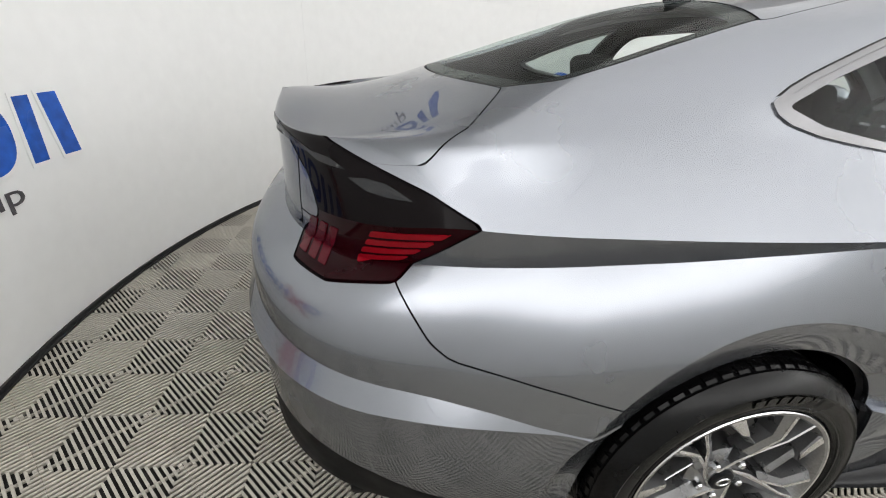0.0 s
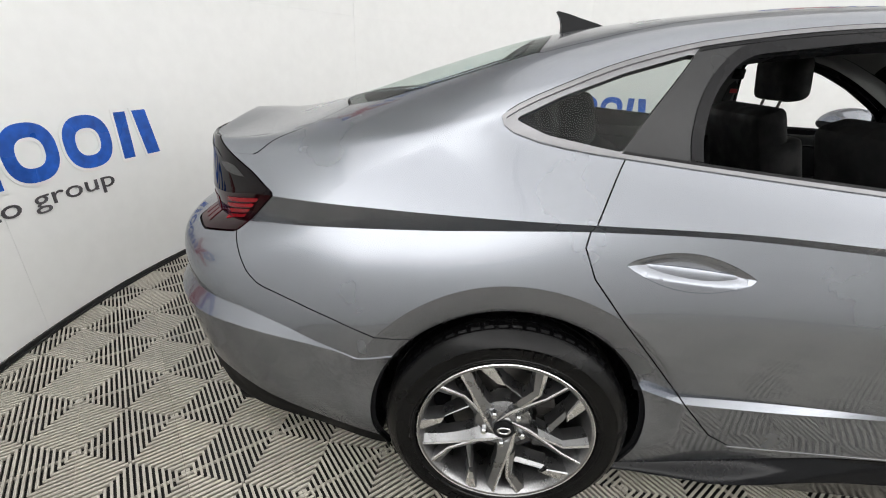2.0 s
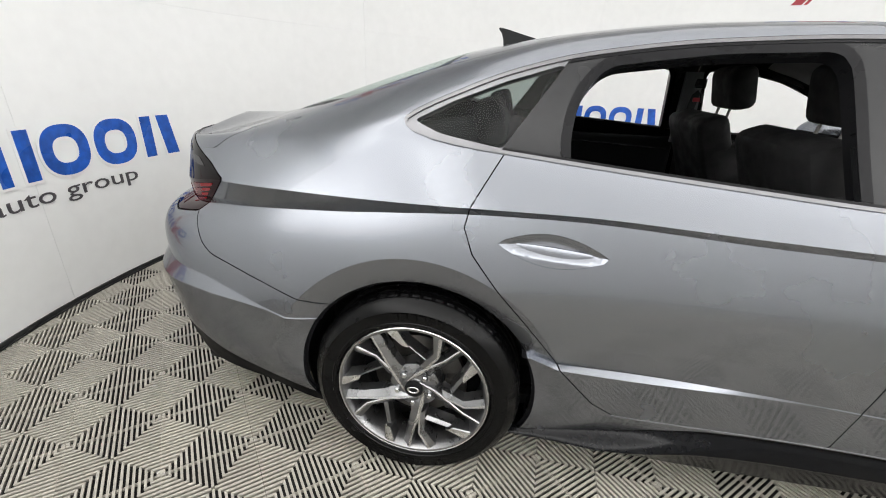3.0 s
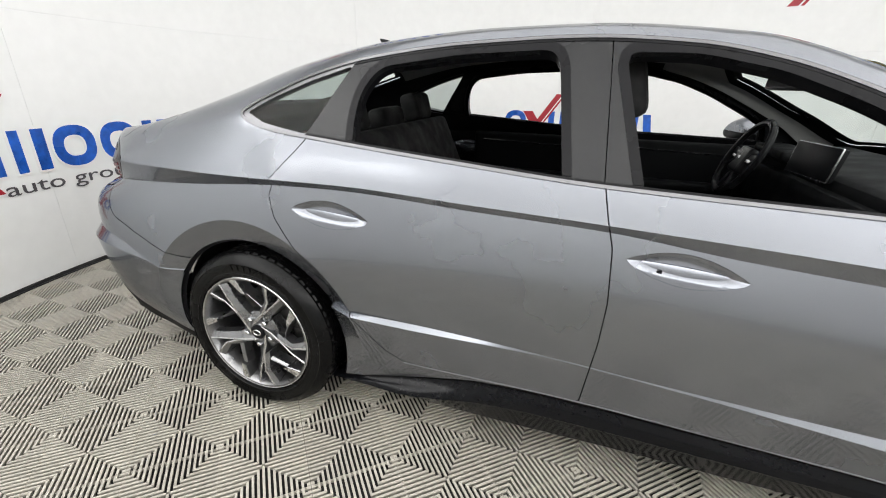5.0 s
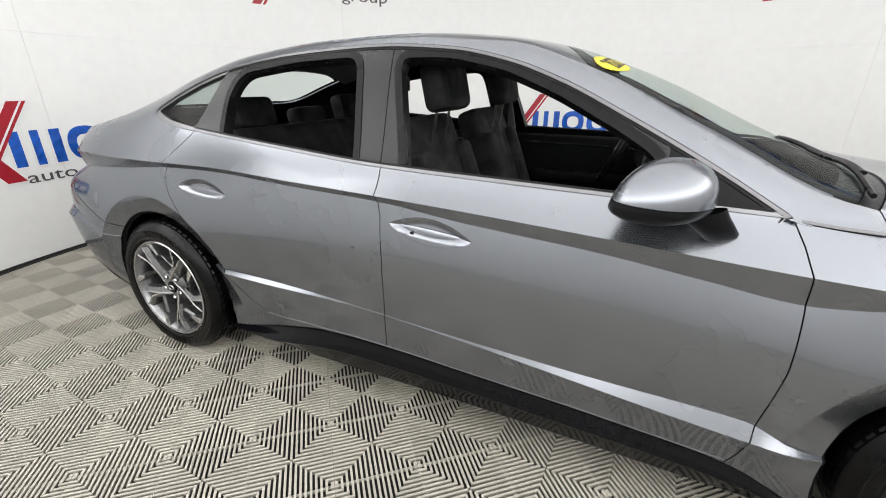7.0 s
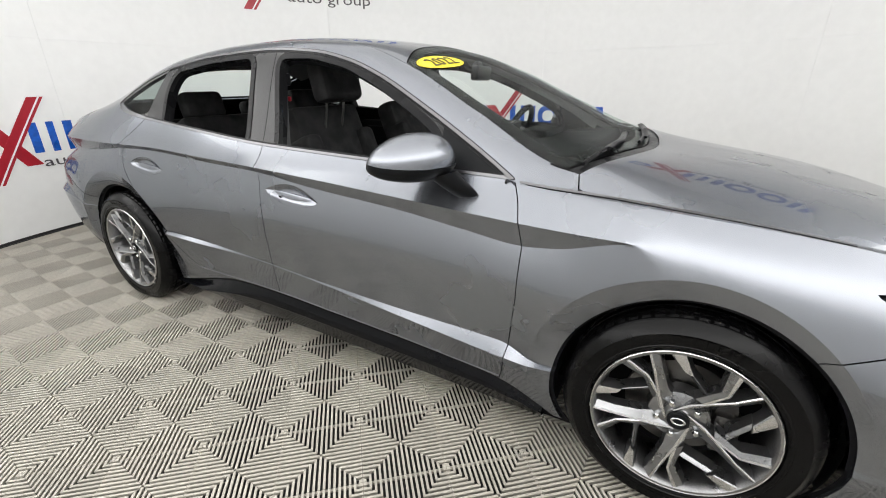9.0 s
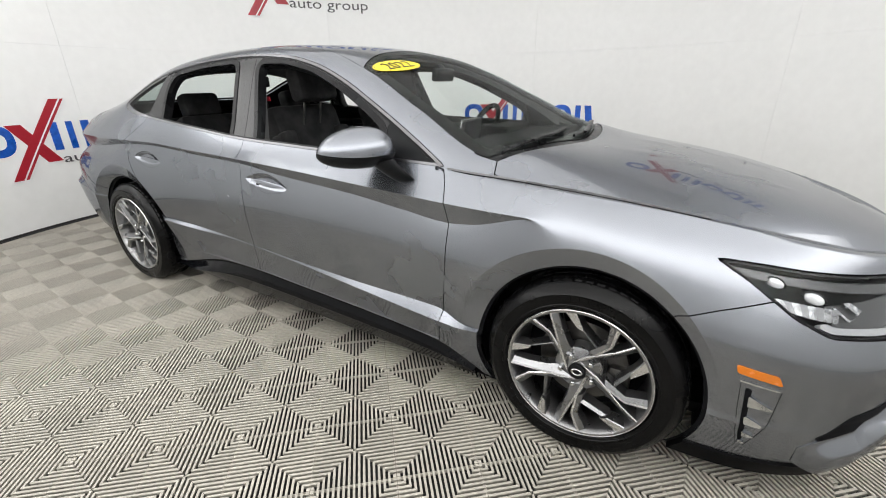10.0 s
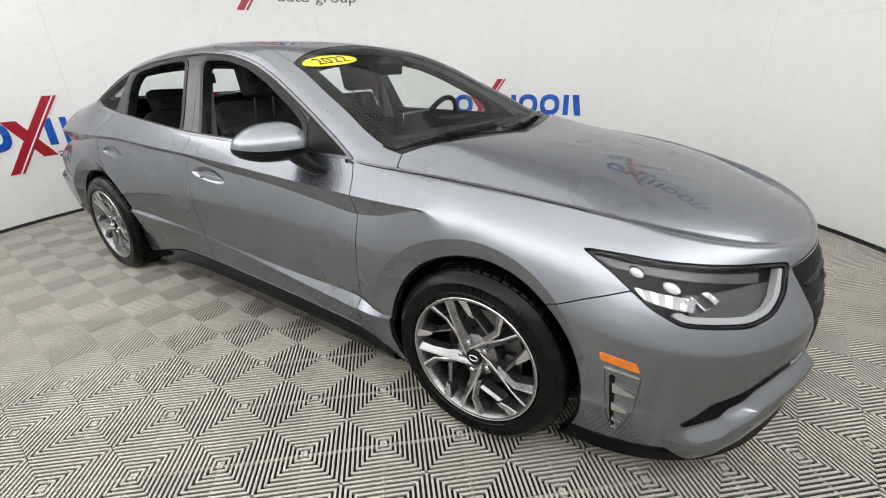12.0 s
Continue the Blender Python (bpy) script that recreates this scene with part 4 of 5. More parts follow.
def spoke(a, k):
    """One arm: a sunken cast facet, a bright machined edge along one side, and the cast flanks behind."""
    facet, edge, flank = [], [], []
    share = (0.70, 0.62, 0.60, 0.12)[k]
    deep = (0.016, 0.010, 0.008, 0.004)[k]
    for (p, q), d in arm_edges(a, k):
        m = p + (q - p) * share
        g = (p - q).normalized() * 0.005
        facet += [(p.x, d + deep, p.y), (m.x, d + 0.001, m.y)]
        edge += [(m.x, d + 0.0006, m.y), (0.4 * m.x + 0.6 * q.x, d - 0.0012, 0.4 * m.y + 0.6 * q.y), (q.x, d + 0.0012, q.y)]
        flank += [(p.x, d + deep + 0.0004, p.y), (p.x + g.x, d + 0.046, p.y + g.y), (q.x - g.x, d + 0.046, q.y - g.y), (q.x, d + 0.0016, q.y)]

    def strips(n, width):
        return [(width * i + j, width * i + j + 1, width * i + width + j + 1, width * i + width + j) for i in range(n - 1) for j in range(width - 1)]
    n = len(ARMS[k])
    ends = [(4 * n - 4, 4 * n - 3, 4 * n - 2, 4 * n - 1), (3, 2, 1, 0)]
    return (facet, strips(n, 2)), (edge, strips(n, 3)), (flank, strips(n, 4) + ends)


for x in (0.0, WB):
    for side in (1, -1):
        make_wheel("wheel", x, side)
        vs, fs = lathe([(0.379 if x < 1 else 0.378, 0.055), (0.388, 0.08), (0.39, 0.30), (0.10, 0.30)], 48)
        keep = [f for f in fs if sum(vs[i][2] for i in f) / 4 > -0.17]
        vs = [(x + v[0], -side * (0.895 - v[1]), 0.33 + v[2]) for v in vs]
        mesh_object("wheel_liner", vs, keep, TRIMBLACK, car, "black wheel arch liner")


# ---------------------------------------------------------------- lamps, handles and trim of the car
def patch(name, poly, mat, out=0.003, flange=0.006, tlo=0.0, thi=9.0, sides=(1, -1), label="", parent=None, sharp=24, r=0.0):
    """A raised piece that follows the skin inside an outline in side view."""
    f = outline(rounded(poly, r, 4) if r else poly)
    V, F = DARK0
    a, b = np.array(poly).min(0) - 0.03, np.array(poly).max(0) + 0.03
    hit = (V[:, X] > a[0]) & (V[:, X] < b[0]) & (V[:, Z] > a[1]) & (V[:, Z] < b[1]) & (V[:, T] > tlo - 0.5) & (V[:, T] < thi + 0.5)
    hl = hit.tolist()
    V, F = refine(V, [p for p in F if hl[p[0]] or hl[p[2]]], 4)
    ok = np.maximum.reduce([f(V[:, X], V[:, Z]), tlo - V[:, T], V[:, T] - thi])
    got = clip(V, F, ok)
    obs = []
    for sd in sides:
        obs.append(skin_object(name, *got, mat, parent or car, sd, flange=flange, offset=-out, label=label, sharp=sharp))
    return obs


tail_low = clip(*tail, tail[0][:, T] - 6.0)
tail_up = clip(*tail, 6.0 - tail[0][:, T])
for sd in (1, -1):
    tl = new("tail_lamp")
    tl.parent = car
    tagged(tl, "dark red wraparound tail lamp")
    skin_object("lower_lens", *tail_low, REDLENS, tl, sd, flange=0.02)
    skin_object("upper_lens", *tail_up, BLACKLENS, tl, sd, flange=0.02, label="smoked black upper lens")
    for k in range(4):                                   # slanted red slats in the lower lens
        t0, t1 = k / 4 + 0.02, k / 4 + 0.185
        L = lambda t: (-0.785 - 0.030 * t, 0.893 - 0.080 * t)
        R = lambda t: (-0.655 - 0.085 * t, 0.917 - 0.080 * t)
        patch("red_slat", [L(t0), R(t0), R(t1), L(t1)], REDBAR, 0.002, 0.003, 3.0, 6.02, (sd,), parent=tl)
    for q in range(3):
        d = 0.021 * q
        patch("red_reflector", [(-0.862 - d, 0.868), (-0.847 - d, 0.868), (-0.858 - d, 0.825), (-0.874 - d, 0.802), (-0.889 - d, 0.802), (-0.874 - d, 0.828)], DIMRED, 0.002, 0.003, 3.0, 6.0, (sd,), parent=tl)
    for x0, z0, w, hh in ((-0.770, 0.962, 0.056, 0.011), (-0.868, 0.985, 0.040, 0.007)):
        lens = [(x0 - w, z0 + 0.10 * w), (x0 - 0.4 * w, z0 + hh), (x0 + 0.2 * w, z0 + hh * 0.8), (x0 + w, z0 - 0.16 * w), (x0 + 0.3 * w, z0 - hh), (x0 - 0.4 * w, z0 - hh * 0.8)]
        patch("lens_fin", lens, PILLAR, 0.0015, 0.003, 6.0, 8.6, (sd,), parent=tl)
    for q in range(4):
        x0, z0 = -0.925 - 0.028 * q, 0.992 + 0.006 * q
        patch("lens_fin", [(x0 - 0.012, z0 + 0.010), (x0 + 0.038, z0 - 0.002), (x0 - 0.010, z0 - 0.005)], PILLAR, 0.002, 0.003, 6.0, 8.6, (sd,), parent=tl)

for sd in (1, -1):
    hl = new("head_lamp")
    hl.parent = car
    tagged(hl, "clear head lamp with dark housing and bright projectors")
    ln = skin_object("lens", *lamp, LENS, hl, sd, flange=0.0)
    ln.visible_shadow = False
    skin_object("housing", *lamp, INNER, hl, sd, flange=0.0, offset=0.045, label="dark lamp housing")
    rim = clip(*lamp, -0.006 - head(lamp[0][:, X], lamp[0][:, Z]))
    skin_object("gasket", *rim, TRIMBLACK, hl, sd, flange=0.03, offset=0.002)
    drl = clip(*lamp, np.maximum(-0.024 - head(lamp[0][:, X], lamp[0][:, Z]), np.maximum(3.42 - lamp[0][:, X], np.minimum(lamp[0][:, Z] - 0.69, 3.64 - lamp[0][:, X]))))
    drl = clip(*drl, head(drl[0][:, X], drl[0][:, Z]) + 0.010)
    skin_object("light_strip", *drl, STRIPGREY, hl, sd, flange=0.02, offset=0.006, label="pale running light strip")
    for (x, z, r) in ((3.307, 0.733, 0.019), (3.396, 0.703, 0.022)):
        y, nn = surface_at(x, z)
        vs, fs = lathe([(0.0, -0.019), (r * 0.5, -0.018), (r * 0.85, -0.015), (r, -0.011), (r * 1.02, 0.02)], 28)
        vs = [(x + v[0] - 0.35 * v[1], (-y + 0.034 + v[1]) * sd, z + 0.70 * v[2] - 0.2 * v[1] - 0.22 * v[0]) for v in vs]
        mesh_object("projector", vs, fs, BULB, hl, "white projector lens")
        vs, fs = lathe([(r * 1.02, -0.008), (r * 1.10, -0.014), (r * 1.28, -0.010), (r * 1.32, 0.01)], 28)
        vs = [(x + v[0] - 0.35 * v[1], (-y + 0.034 + v[1]) * sd, z + 0.70 * v[2] - 0.2 * v[1] - 0.22 * v[0]) for v in vs]
        mesh_object("bezel", vs, fs, SILLBLACK, hl)
    for k in range(8):                                   # fluted bowl round the inner projector, its glints painted as alternating metals
        p, q = k / 8, (k + 1.0) / 8
        top, foot_at = (lambda t: (3.318 + 0.150 * t, 0.711 - 0.022 * t)), (lambda t: (3.338 + 0.128 * t, 0.688 - 0.036 * t + 0.010 * t * t))
        patch("reflector", [top(p), top(q), foot_at(q), foot_at(p)], ALLOYDARK if k % 2 else REFLECTOR, -0.016, 0.006, 3.0, 7.9, (sd,), parent=hl)
    for poly in ([(3.474, 0.704), (3.492, 0.704), (3.522, 0.684), (3.513, 0.676), (3.494, 0.690)], [(3.452, 0.694), (3.456, 0.696), (3.494, 0.668), (3.522, 0.676), (3.492, 0.664)]):
        patch("reflector", poly, REFLECTOR, -0.018, 0.006, 3.0, 7.9, (sd,), parent=hl)
    # pale reflections on the lens, painted as two grey patches behind it
    patch("inner_reflection", [(3.440, 0.700), (3.60, 0.706), (3.652, 0.700), (3.640, 0.655), (3.600, 0.640), (3.470, 0.648)], LENSVEIL, -0.030, 0.0, 3.0, 7.9, (sd,), parent=hl)
    patch("upper_reflection", [(3.20, 0.776), (3.40, 0.752), (3.60, 0.728), (3.60, 0.708), (3.40, 0.734), (3.22, 0.757)], LENSVEIL, -0.014, 0.0, 4.0, 7.9, (sd,), parent=hl)

    patch("side_marker", [(3.264, 0.530), (3.360, 0.518), (3.374, 0.490), (3.270, 0.506)], AMBER, 0.003, 0.008, 1.0, 5.0, (sd,), "amber side marker lamp", r=0.006)
    vent = new("bumper_vent")
    vent.parent = car
    tagged(vent, "silver bumper vent with four bright fins")
    patch("slot", [(3.298, 0.462), (3.313, 0.460), (3.329, 0.262), (3.322, 0.255), (3.314, 0.30)], INNER, 0.0015, 0.002, 1.0, 5.0, (sd,), parent=vent)
    patch("bezel", [(3.280, 0.486), (3.372, 0.474), (3.371, 0.468), (3.281, 0.480)], CHROME, 0.002, 0.004, 1.0, 5.0, (sd,), parent=vent)
    for line in ([(3.284, 0.478), (3.292, 0.40), (3.305, 0.31), (3.320, 0.245)], [(3.377, 0.468), (3.373, 0.36), (3.356, 0.30), (3.338, 0.245)]):
        vs, fs = tube(on_skin(dense(line, 0.02, closed=False), 0.0004, 0.5, 5.0, sd), 0.0010, 6)
        mesh_object("frame", vs, fs, TRIMBLACK, vent)
    for (x0, x1, z1, z0) in ((3.308, 3.368, 0.442, 0.404), (3.312, 3.357, 0.372, 0.342), (3.318, 3.350, 0.316, 0.294), (3.318, 3.336, 0.275, 0.260)):
        patch("vent_fin", [(x0, z1), (x1, z0 + 0.006), (x1 - 0.002, z0), (x0 + 0.004, z0 + 0.002)], CHROME, 0.008, 0.008, 1.0, 5.0, (sd,), parent=vent)
    patch("air_intake", [(3.490, 0.318), (3.53, 0.362), (3.555, 0.395), (3.617, 0.422), (3.66, 0.452), (3.70, 0.475), (3.72, 0.465), (3.694, 0.455), (3.643, 0.425), (3.625, 0.395), (3.59, 0.370), (3.575, 0.345), (3.546, 0.332), (3.50, 0.309)], INNER, 0.002, 0.003, 0.5, 5.0, (sd,), "black lower air intake")
    blade = [(3.46, 0.275), (3.501, 0.307), (3.546, 0.330), (3.575, 0.343), (3.59, 0.368), (3.625, 0.393), (3.643, 0.423), (3.694, 0.453), (3.76, 0.47)]
    edge_x, edge_z = zip(*blade)
    foot = [(3.76, 0.40), (3.714, 0.366), (3.673, 0.297), (3.60, 0.228), (3.521, 0.175), (3.463, 0.205)]
    BV, BF = DARK0
    near_b = ((BV[:, X] > 3.42) & (BV[:, Z] > 0.13) & (BV[:, Z] < 0.50) & (BV[:, T] < 5)).tolist()
    BV, BF = refine(BV, [p for p in BF if near_b[p[0]] and near_b[p[2]]], 3)
    fb = outline(blade + foot)
    BV, BF = clip(BV, BF, np.maximum(fb(BV[:, X], BV[:, Z]), BV[:, T] - 4.5))
    fall = np.interp(BV[:, X], edge_x, edge_z) - BV[:, Z]
    push = 0.001 + 0.034 * ease(fall, 0.0, 0.050) * (1 - 0.45 * ease(fall, 0.07, 0.18)) * ease(BV[:, X], 3.455, 3.53)
    BV[:, :3] += BV[:, 4:7] * push[:, None]
    skin_object("lower_blade", BV, BF, PAINT, car, sd, flange=0.03, label="silver lower bumper blade")

# grille slats
for k in range(5):
    z = 0.44 + 0.055 * k
    rows = [p for p in DARK0[0] if abs(p[Z] - z) < 0.012 and p[X] > 3.5 and abs(p[Y]) < 0.51]
    rows = sorted(rows, key=lambda p: p[Y])[::max(1, len(rows) // 14)]
    pts = [(p[X] - 0.006, p[Y], z) for p in rows] + [(p[X] - 0.006, -p[Y], z) for p in reversed(rows[:-1])]
    if len(pts) > 3:
        vs, fs = tube(pts, 0.009, 6)
        mesh_object("grille_slat", vs, fs, GLOSSBLACK, car)

# door handles: leaf-shaped bars over the pockets
for (x0, x1, z0, z1, key) in ((0.220, 0.502, 0.845, 0.829, 0), (1.243, 1.530, 0.817, 0.795, 1)):
    for sd in (1, -1):
        vs, fs = [], []
        n, k = 24, 10
        for i in range(n + 1):
            t = i / n
            w = math.sin(math.pi * min(max(t, 0.01), 0.99)) ** 0.75
            x, z = x0 + (x1 - x0) * t, z0 + (z1 - z0) * t - 0.004 * w
            y, nn = surface_at(x, z + 0.055)
            for q in range(k):
                a = 2 * math.pi * q / k
                vs.append((x, (-y + 0.004 - 0.004 * w - 0.011 * w * math.cos(a)) * sd, z - 0.014 * w + 0.030 * w * math.sin(a)))
        for i in range(n):
            for q in range(k):
                fs.append((i * k + q, i * k + (q + 1) % k, (i + 1) * k + (q + 1) % k, (i + 1) * k + q))
        h = mesh_object("door_handle", vs, fs, PAINT, car, "silver door handle", sharp=60)
        if key and sd == 1:
            bm = bmesh.new()
            y, nn = surface_at(1.327, 0.86)
            box(bm, 1.327, -y - 0.0125, 0.800, 0.012, 0.004, 0.008, 0.0015)
            part("lock_button", bm, TRIMBLACK, h)

# mirrors
for sd in (1, -1):
    mir = new("door_mirror")
    mir.parent = car
    tagged(mir, "silver door mirror with black lower edge")
    vs, fs = [], []
    nu, nv = 40, 20
    for i in range(nv + 1):
        b = math.pi * i / nv - math.pi / 2
        for j in range(nu):
            a = 2 * math.pi * j / nu
            cx, cy, cz = math.cos(b) * math.cos(a), math.cos(b) * math.sin(a), math.sin(b)
            x = 0.104 * math.copysign(abs(cx) ** 0.9, cx)
            x = max(x, -0.092 + 0.015 * cz)                 # flat behind, where the glass sits
            yy = 0.122 * math.copysign(abs(cy) ** 0.82, cy)
            z = (0.096 if cz > 0 else 0.052) * cz * (1 + 0.14 * cy)
            vs.append((2.014 + x + 0.040 * cy + 0.012 * cz, -0.962 * sd + yy * sd, 0.997 + z - 0.004 * cy))
    for i in range(nv):
        for j in range(nu):
            f = (i * nu + j, i * nu + (j + 1) % nu, (i + 1) * nu + (j + 1) % nu, (i + 1) * nu + j)
            fs.append(f if sd == 1 else f[::-1])
    A = np.array(vs)
    cutz = 1.003 - 0.06 * (A[:, X] - 2.02)
    up = clip(A, fs, cutz + 0.001 - A[:, Z])
    lo = clip(A, fs, A[:, Z] - cutz + 0.001)
    mesh_object("housing", up[0], up[1], PAINT, mir, "silver mirror housing", sharp=40)
    mesh_object("lower_cover", lo[0], lo[1], GLOSSBLACK, mir, "black lower mirror cover", sharp=40)
    rim_pts = [p for p in lo[0] if abs(p[Z] - 1.003 + 0.06 * (p[X] - 2.02)) < 0.0018 and 1.93 < p[X] < 2.03 and abs(p[Y]) > 0.945]
    line = sorted(rim_pts, key=lambda p: math.atan2(abs(p[Y]) - 0.962, p[X] - 2.014))[::2]
    if len(line) > 4:
        tv2, tf2 = tube([(p[0] + 0.0005, p[1] - 0.0015 * sd, p[2]) for p in line], 0.0032, 6)
        mesh_object("turn_signal", tv2, tf2, CHROME, mir)
    vs, fs = [], []
    loft = [(2.168, -0.862, 0.893, 0.026, 0.012), (2.158, -0.878, 0.906, 0.034, 0.019), (2.140, -0.898, 0.928, 0.036, 0.022), (2.118, -0.915, 0.952, 0.040, 0.026), (2.104, -0.922, 0.970, 0.044, 0.030)]
    for x, y, z, ra, rb in loft:
        for j in range(20):
            a = 2 * math.pi * j / 20
            vs.append((x + ra * math.cos(a), (y + rb * math.sin(a)) * sd, z + 0.35 * ra * math.cos(a)))
    for i in range(len(loft) - 1):
        for j in range(20):
            fs.append((i * 20 + j, i * 20 + (j + 1) % 20, i * 20 + 20 + (j + 1) % 20, i * 20 + 20 + j))
    fs.append(tuple(range(20)))
    mesh_object("foot", vs, fs, GLOSSBLACK, mir, "black mirror foot", sharp=50)
    bm = bmesh.new()
    box(bm, 1.958, -0.968 * sd, 1.012, 0.004, 0.18, 0.085, 0.002, Euler((0, 0.45, -0.2 * sd)).to_matrix())
    part("mirror_glass", bm, CHROME, mir)


def screen_point(x, y, lift=0.003):
    W = screen[0]
    d = (W[:, X] - x) ** 2 + (W[:, Y] + abs(y)) ** 2
    i = np.argsort(d)[:6]
    k = 1 / (d[i] + 1e-7)
    p = W[i]
    nn = (p[:, 4:7] * k[:, None]).sum(0) / k.sum()
    z = ((p[:, Z] - (nn[0] * (x - p[:, X]) + nn[1] * (-abs(y) - p[:, Y])) / max(nn[2], 0.2)) * k).sum() / k.sum()
    return (x + nn[0] * lift, y + math.copysign(nn[1], y) * lift, z + nn[2] * lift)


# yellow year sticker on the windscreen
def sticker_at(a, b, lift):
    """a: metres to the right from the middle, b: metres up the glass."""
    return screen_point(1.826 - 0.86 * b + 0.035 * a, -0.434 + a, lift)


sticker = thing("year_sticker", "oval yellow year sticker on the windscreen", "sticker")


def oval(name, ra0, ra1, mat, lift, label=""):
    vs, fs = [], []
    n = 48
    for q in range(5):
        t = ra0 + (ra1 - ra0) * q / 4
        for i in range(n):
            a = 2 * math.pi * i / n
            vs.append(sticker_at(0.158 * t * math.cos(a), 0.064 * t * math.sin(a), lift))
    for q in range(4):
        for i in range(n):
            fs.append((q * n + i, (q + 1) * n + i, (q + 1) * n + (i + 1) % n, q * n + (i + 1) % n))
    mesh_object(name, vs, fs, mat, sticker, label)


oval("backing", 0.0, 1.0, YELLOW, 0.0030, "yellow vinyl oval")
oval("border", 0.93, 0.95, INK, 0.0036)


def text_mesh(words, size):
    cu = bpy.data.curves.new("text", "FONT")
    cu.body, cu.size, cu.extrude, cu.resolution_u = words, size, 0.0, 3
    ob = new("text", cu)
    me = bpy.data.meshes.new_from_object(ob)
    bpy.data.objects.remove(ob)
    return me


def text_object(name, words, size, width, mat, parent, place, depth, label="", split=False):
    """Solid lettering: place(x, y, lift) puts flat letter points into the world."""
    me = text_mesh(words, size)
    co = [v.co.copy() for v in me.vertices]
    x0, x1 = min(c.x for c in co), max(c.x for c in co)
    k = width / (x1 - x0)
    fl = [tuple(p.vertices) for p in me.polygons]
    bpy.data.meshes.remove(me)
    n = len(co)
    vs = [place((c.x - x0) * k, c.y, depth) for c in co] + [place((c.x - x0) * k, c.y, 0.0) for c in co]
    cnt = {}
    for f in fl:
        for i, a in enumerate(f):
            cnt[(a, f[(i + 1) % len(f)])] = 1
    rim = [(a, b) for (a, b) in cnt if (b, a) not in cnt]
    fs = fl + [(b, a, a + n, b + n) for a, b in rim]
    if not split:
        return mesh_object(name, vs, fs, mat, parent, label, sharp=30)
    root = list(range(len(vs)))

    def find(i):
        while root[i] != i:
            root[i] = root[root[i]]
            i = root[i]
        return i
    for f in fs:
        for i in f[1:]:
            root[find(i)] = find(f[0])
    groups = {}
    for f in fs:
        groups.setdefault(find(f[0]), []).append(f)
    for fl2 in groups.values():
        used = sorted({i for f in fl2 for i in f})
        back = {v: k2 for k2, v in enumerate(used)}
        mesh_object(name, [vs[i] for i in used], [tuple(back[i] for i in f) for f in fl2], mat, parent, label, sharp=30)


text_object("figure", "2022", 0.105, 0.190, INK, sticker, lambda x, y, l: sticker_at(x - 0.095, y - 0.036, 0.0046 + l), 0.0012, "black year figure", split=True)

# wipers, fin
for pts in ([(2.470, -0.70), (2.500, -0.50), (2.515, -0.30), (2.50, -0.06)], [(2.572, -0.12), (2.570, 0.10), (2.548, 0.28), (2.515, 0.44)]):
    wip = new("wiper")
    wip.parent = car
    tagged(wip, "black windscreen wiper")
    fine = dense(pts, 0.05, closed=False)
    vs, fs = tube([screen_point(x, y, 0.008) for x, y in fine], 0.007, 6, 1.0)
    mesh_object("blade", vs, fs, TRIMBLACK, wip)
    vs, fs = tube([screen_point(x + 0.008, y, 0.013) for x, y in fine[len(fine) // 3:]], 0.007, 6, 1.6)
    mesh_object("arm", vs, fs, TRIMBLACK, wip)
prof = [(x - 0.03, z - 0.022) for x, z in ((0.345, 1.398), (0.300, 1.412), (0.240, 1.428), (0.195, 1.441), (0.160, 1.448), (0.155, 1.444), (0.170, 1.425), (0.178, 1.400), (0.180, 1.366))]
vs, fs = [], []
for sd in (-1, 1):
    for x, z in prof:
        w = 0.003 + 0.020 * max(0.0, min(1.0, (1.428 - z) / 0.07))
        vs.append((x, sd * w, z))
    vs.append((0.30, sd * 0.020, 1.350))
k = len(prof) + 1
fs = [tuple(range(k)), tuple(reversed(range(k, 2 * k)))] + [(i, i + k, (i + 1) % k + k, (i + 1) % k) for i in range(k)]
mesh_object("antenna_fin", vs, fs, GLOSSBLACK, car, "dark shark fin antenna", sharp=40)

# ---------------------------------------------------------------- inside the car
skin_object("headliner", *roof, HEADLINER, car, 0, flange=0.0, offset=0.035, label="grey roof lining")
pil = clip(VD, FD, np.maximum.reduce([8.05 - VD[:, T], VD[:, T] - 9.0, 1.45 - VD[:, X], VD[:, X] - 2.35]))
for sd in (1, -1):
    skin_object("pillar_trim", *pil, HEADLINER, car, sd, flange=0.0, offset=0.030, label="grey pillar lining")


def soft_block(bm, cx, cy, cz, sx, sy, sz, turn=None, bevel=0.04):
    box(bm, cx, cy, cz, sx, sy, sz, bevel, turn, 4)


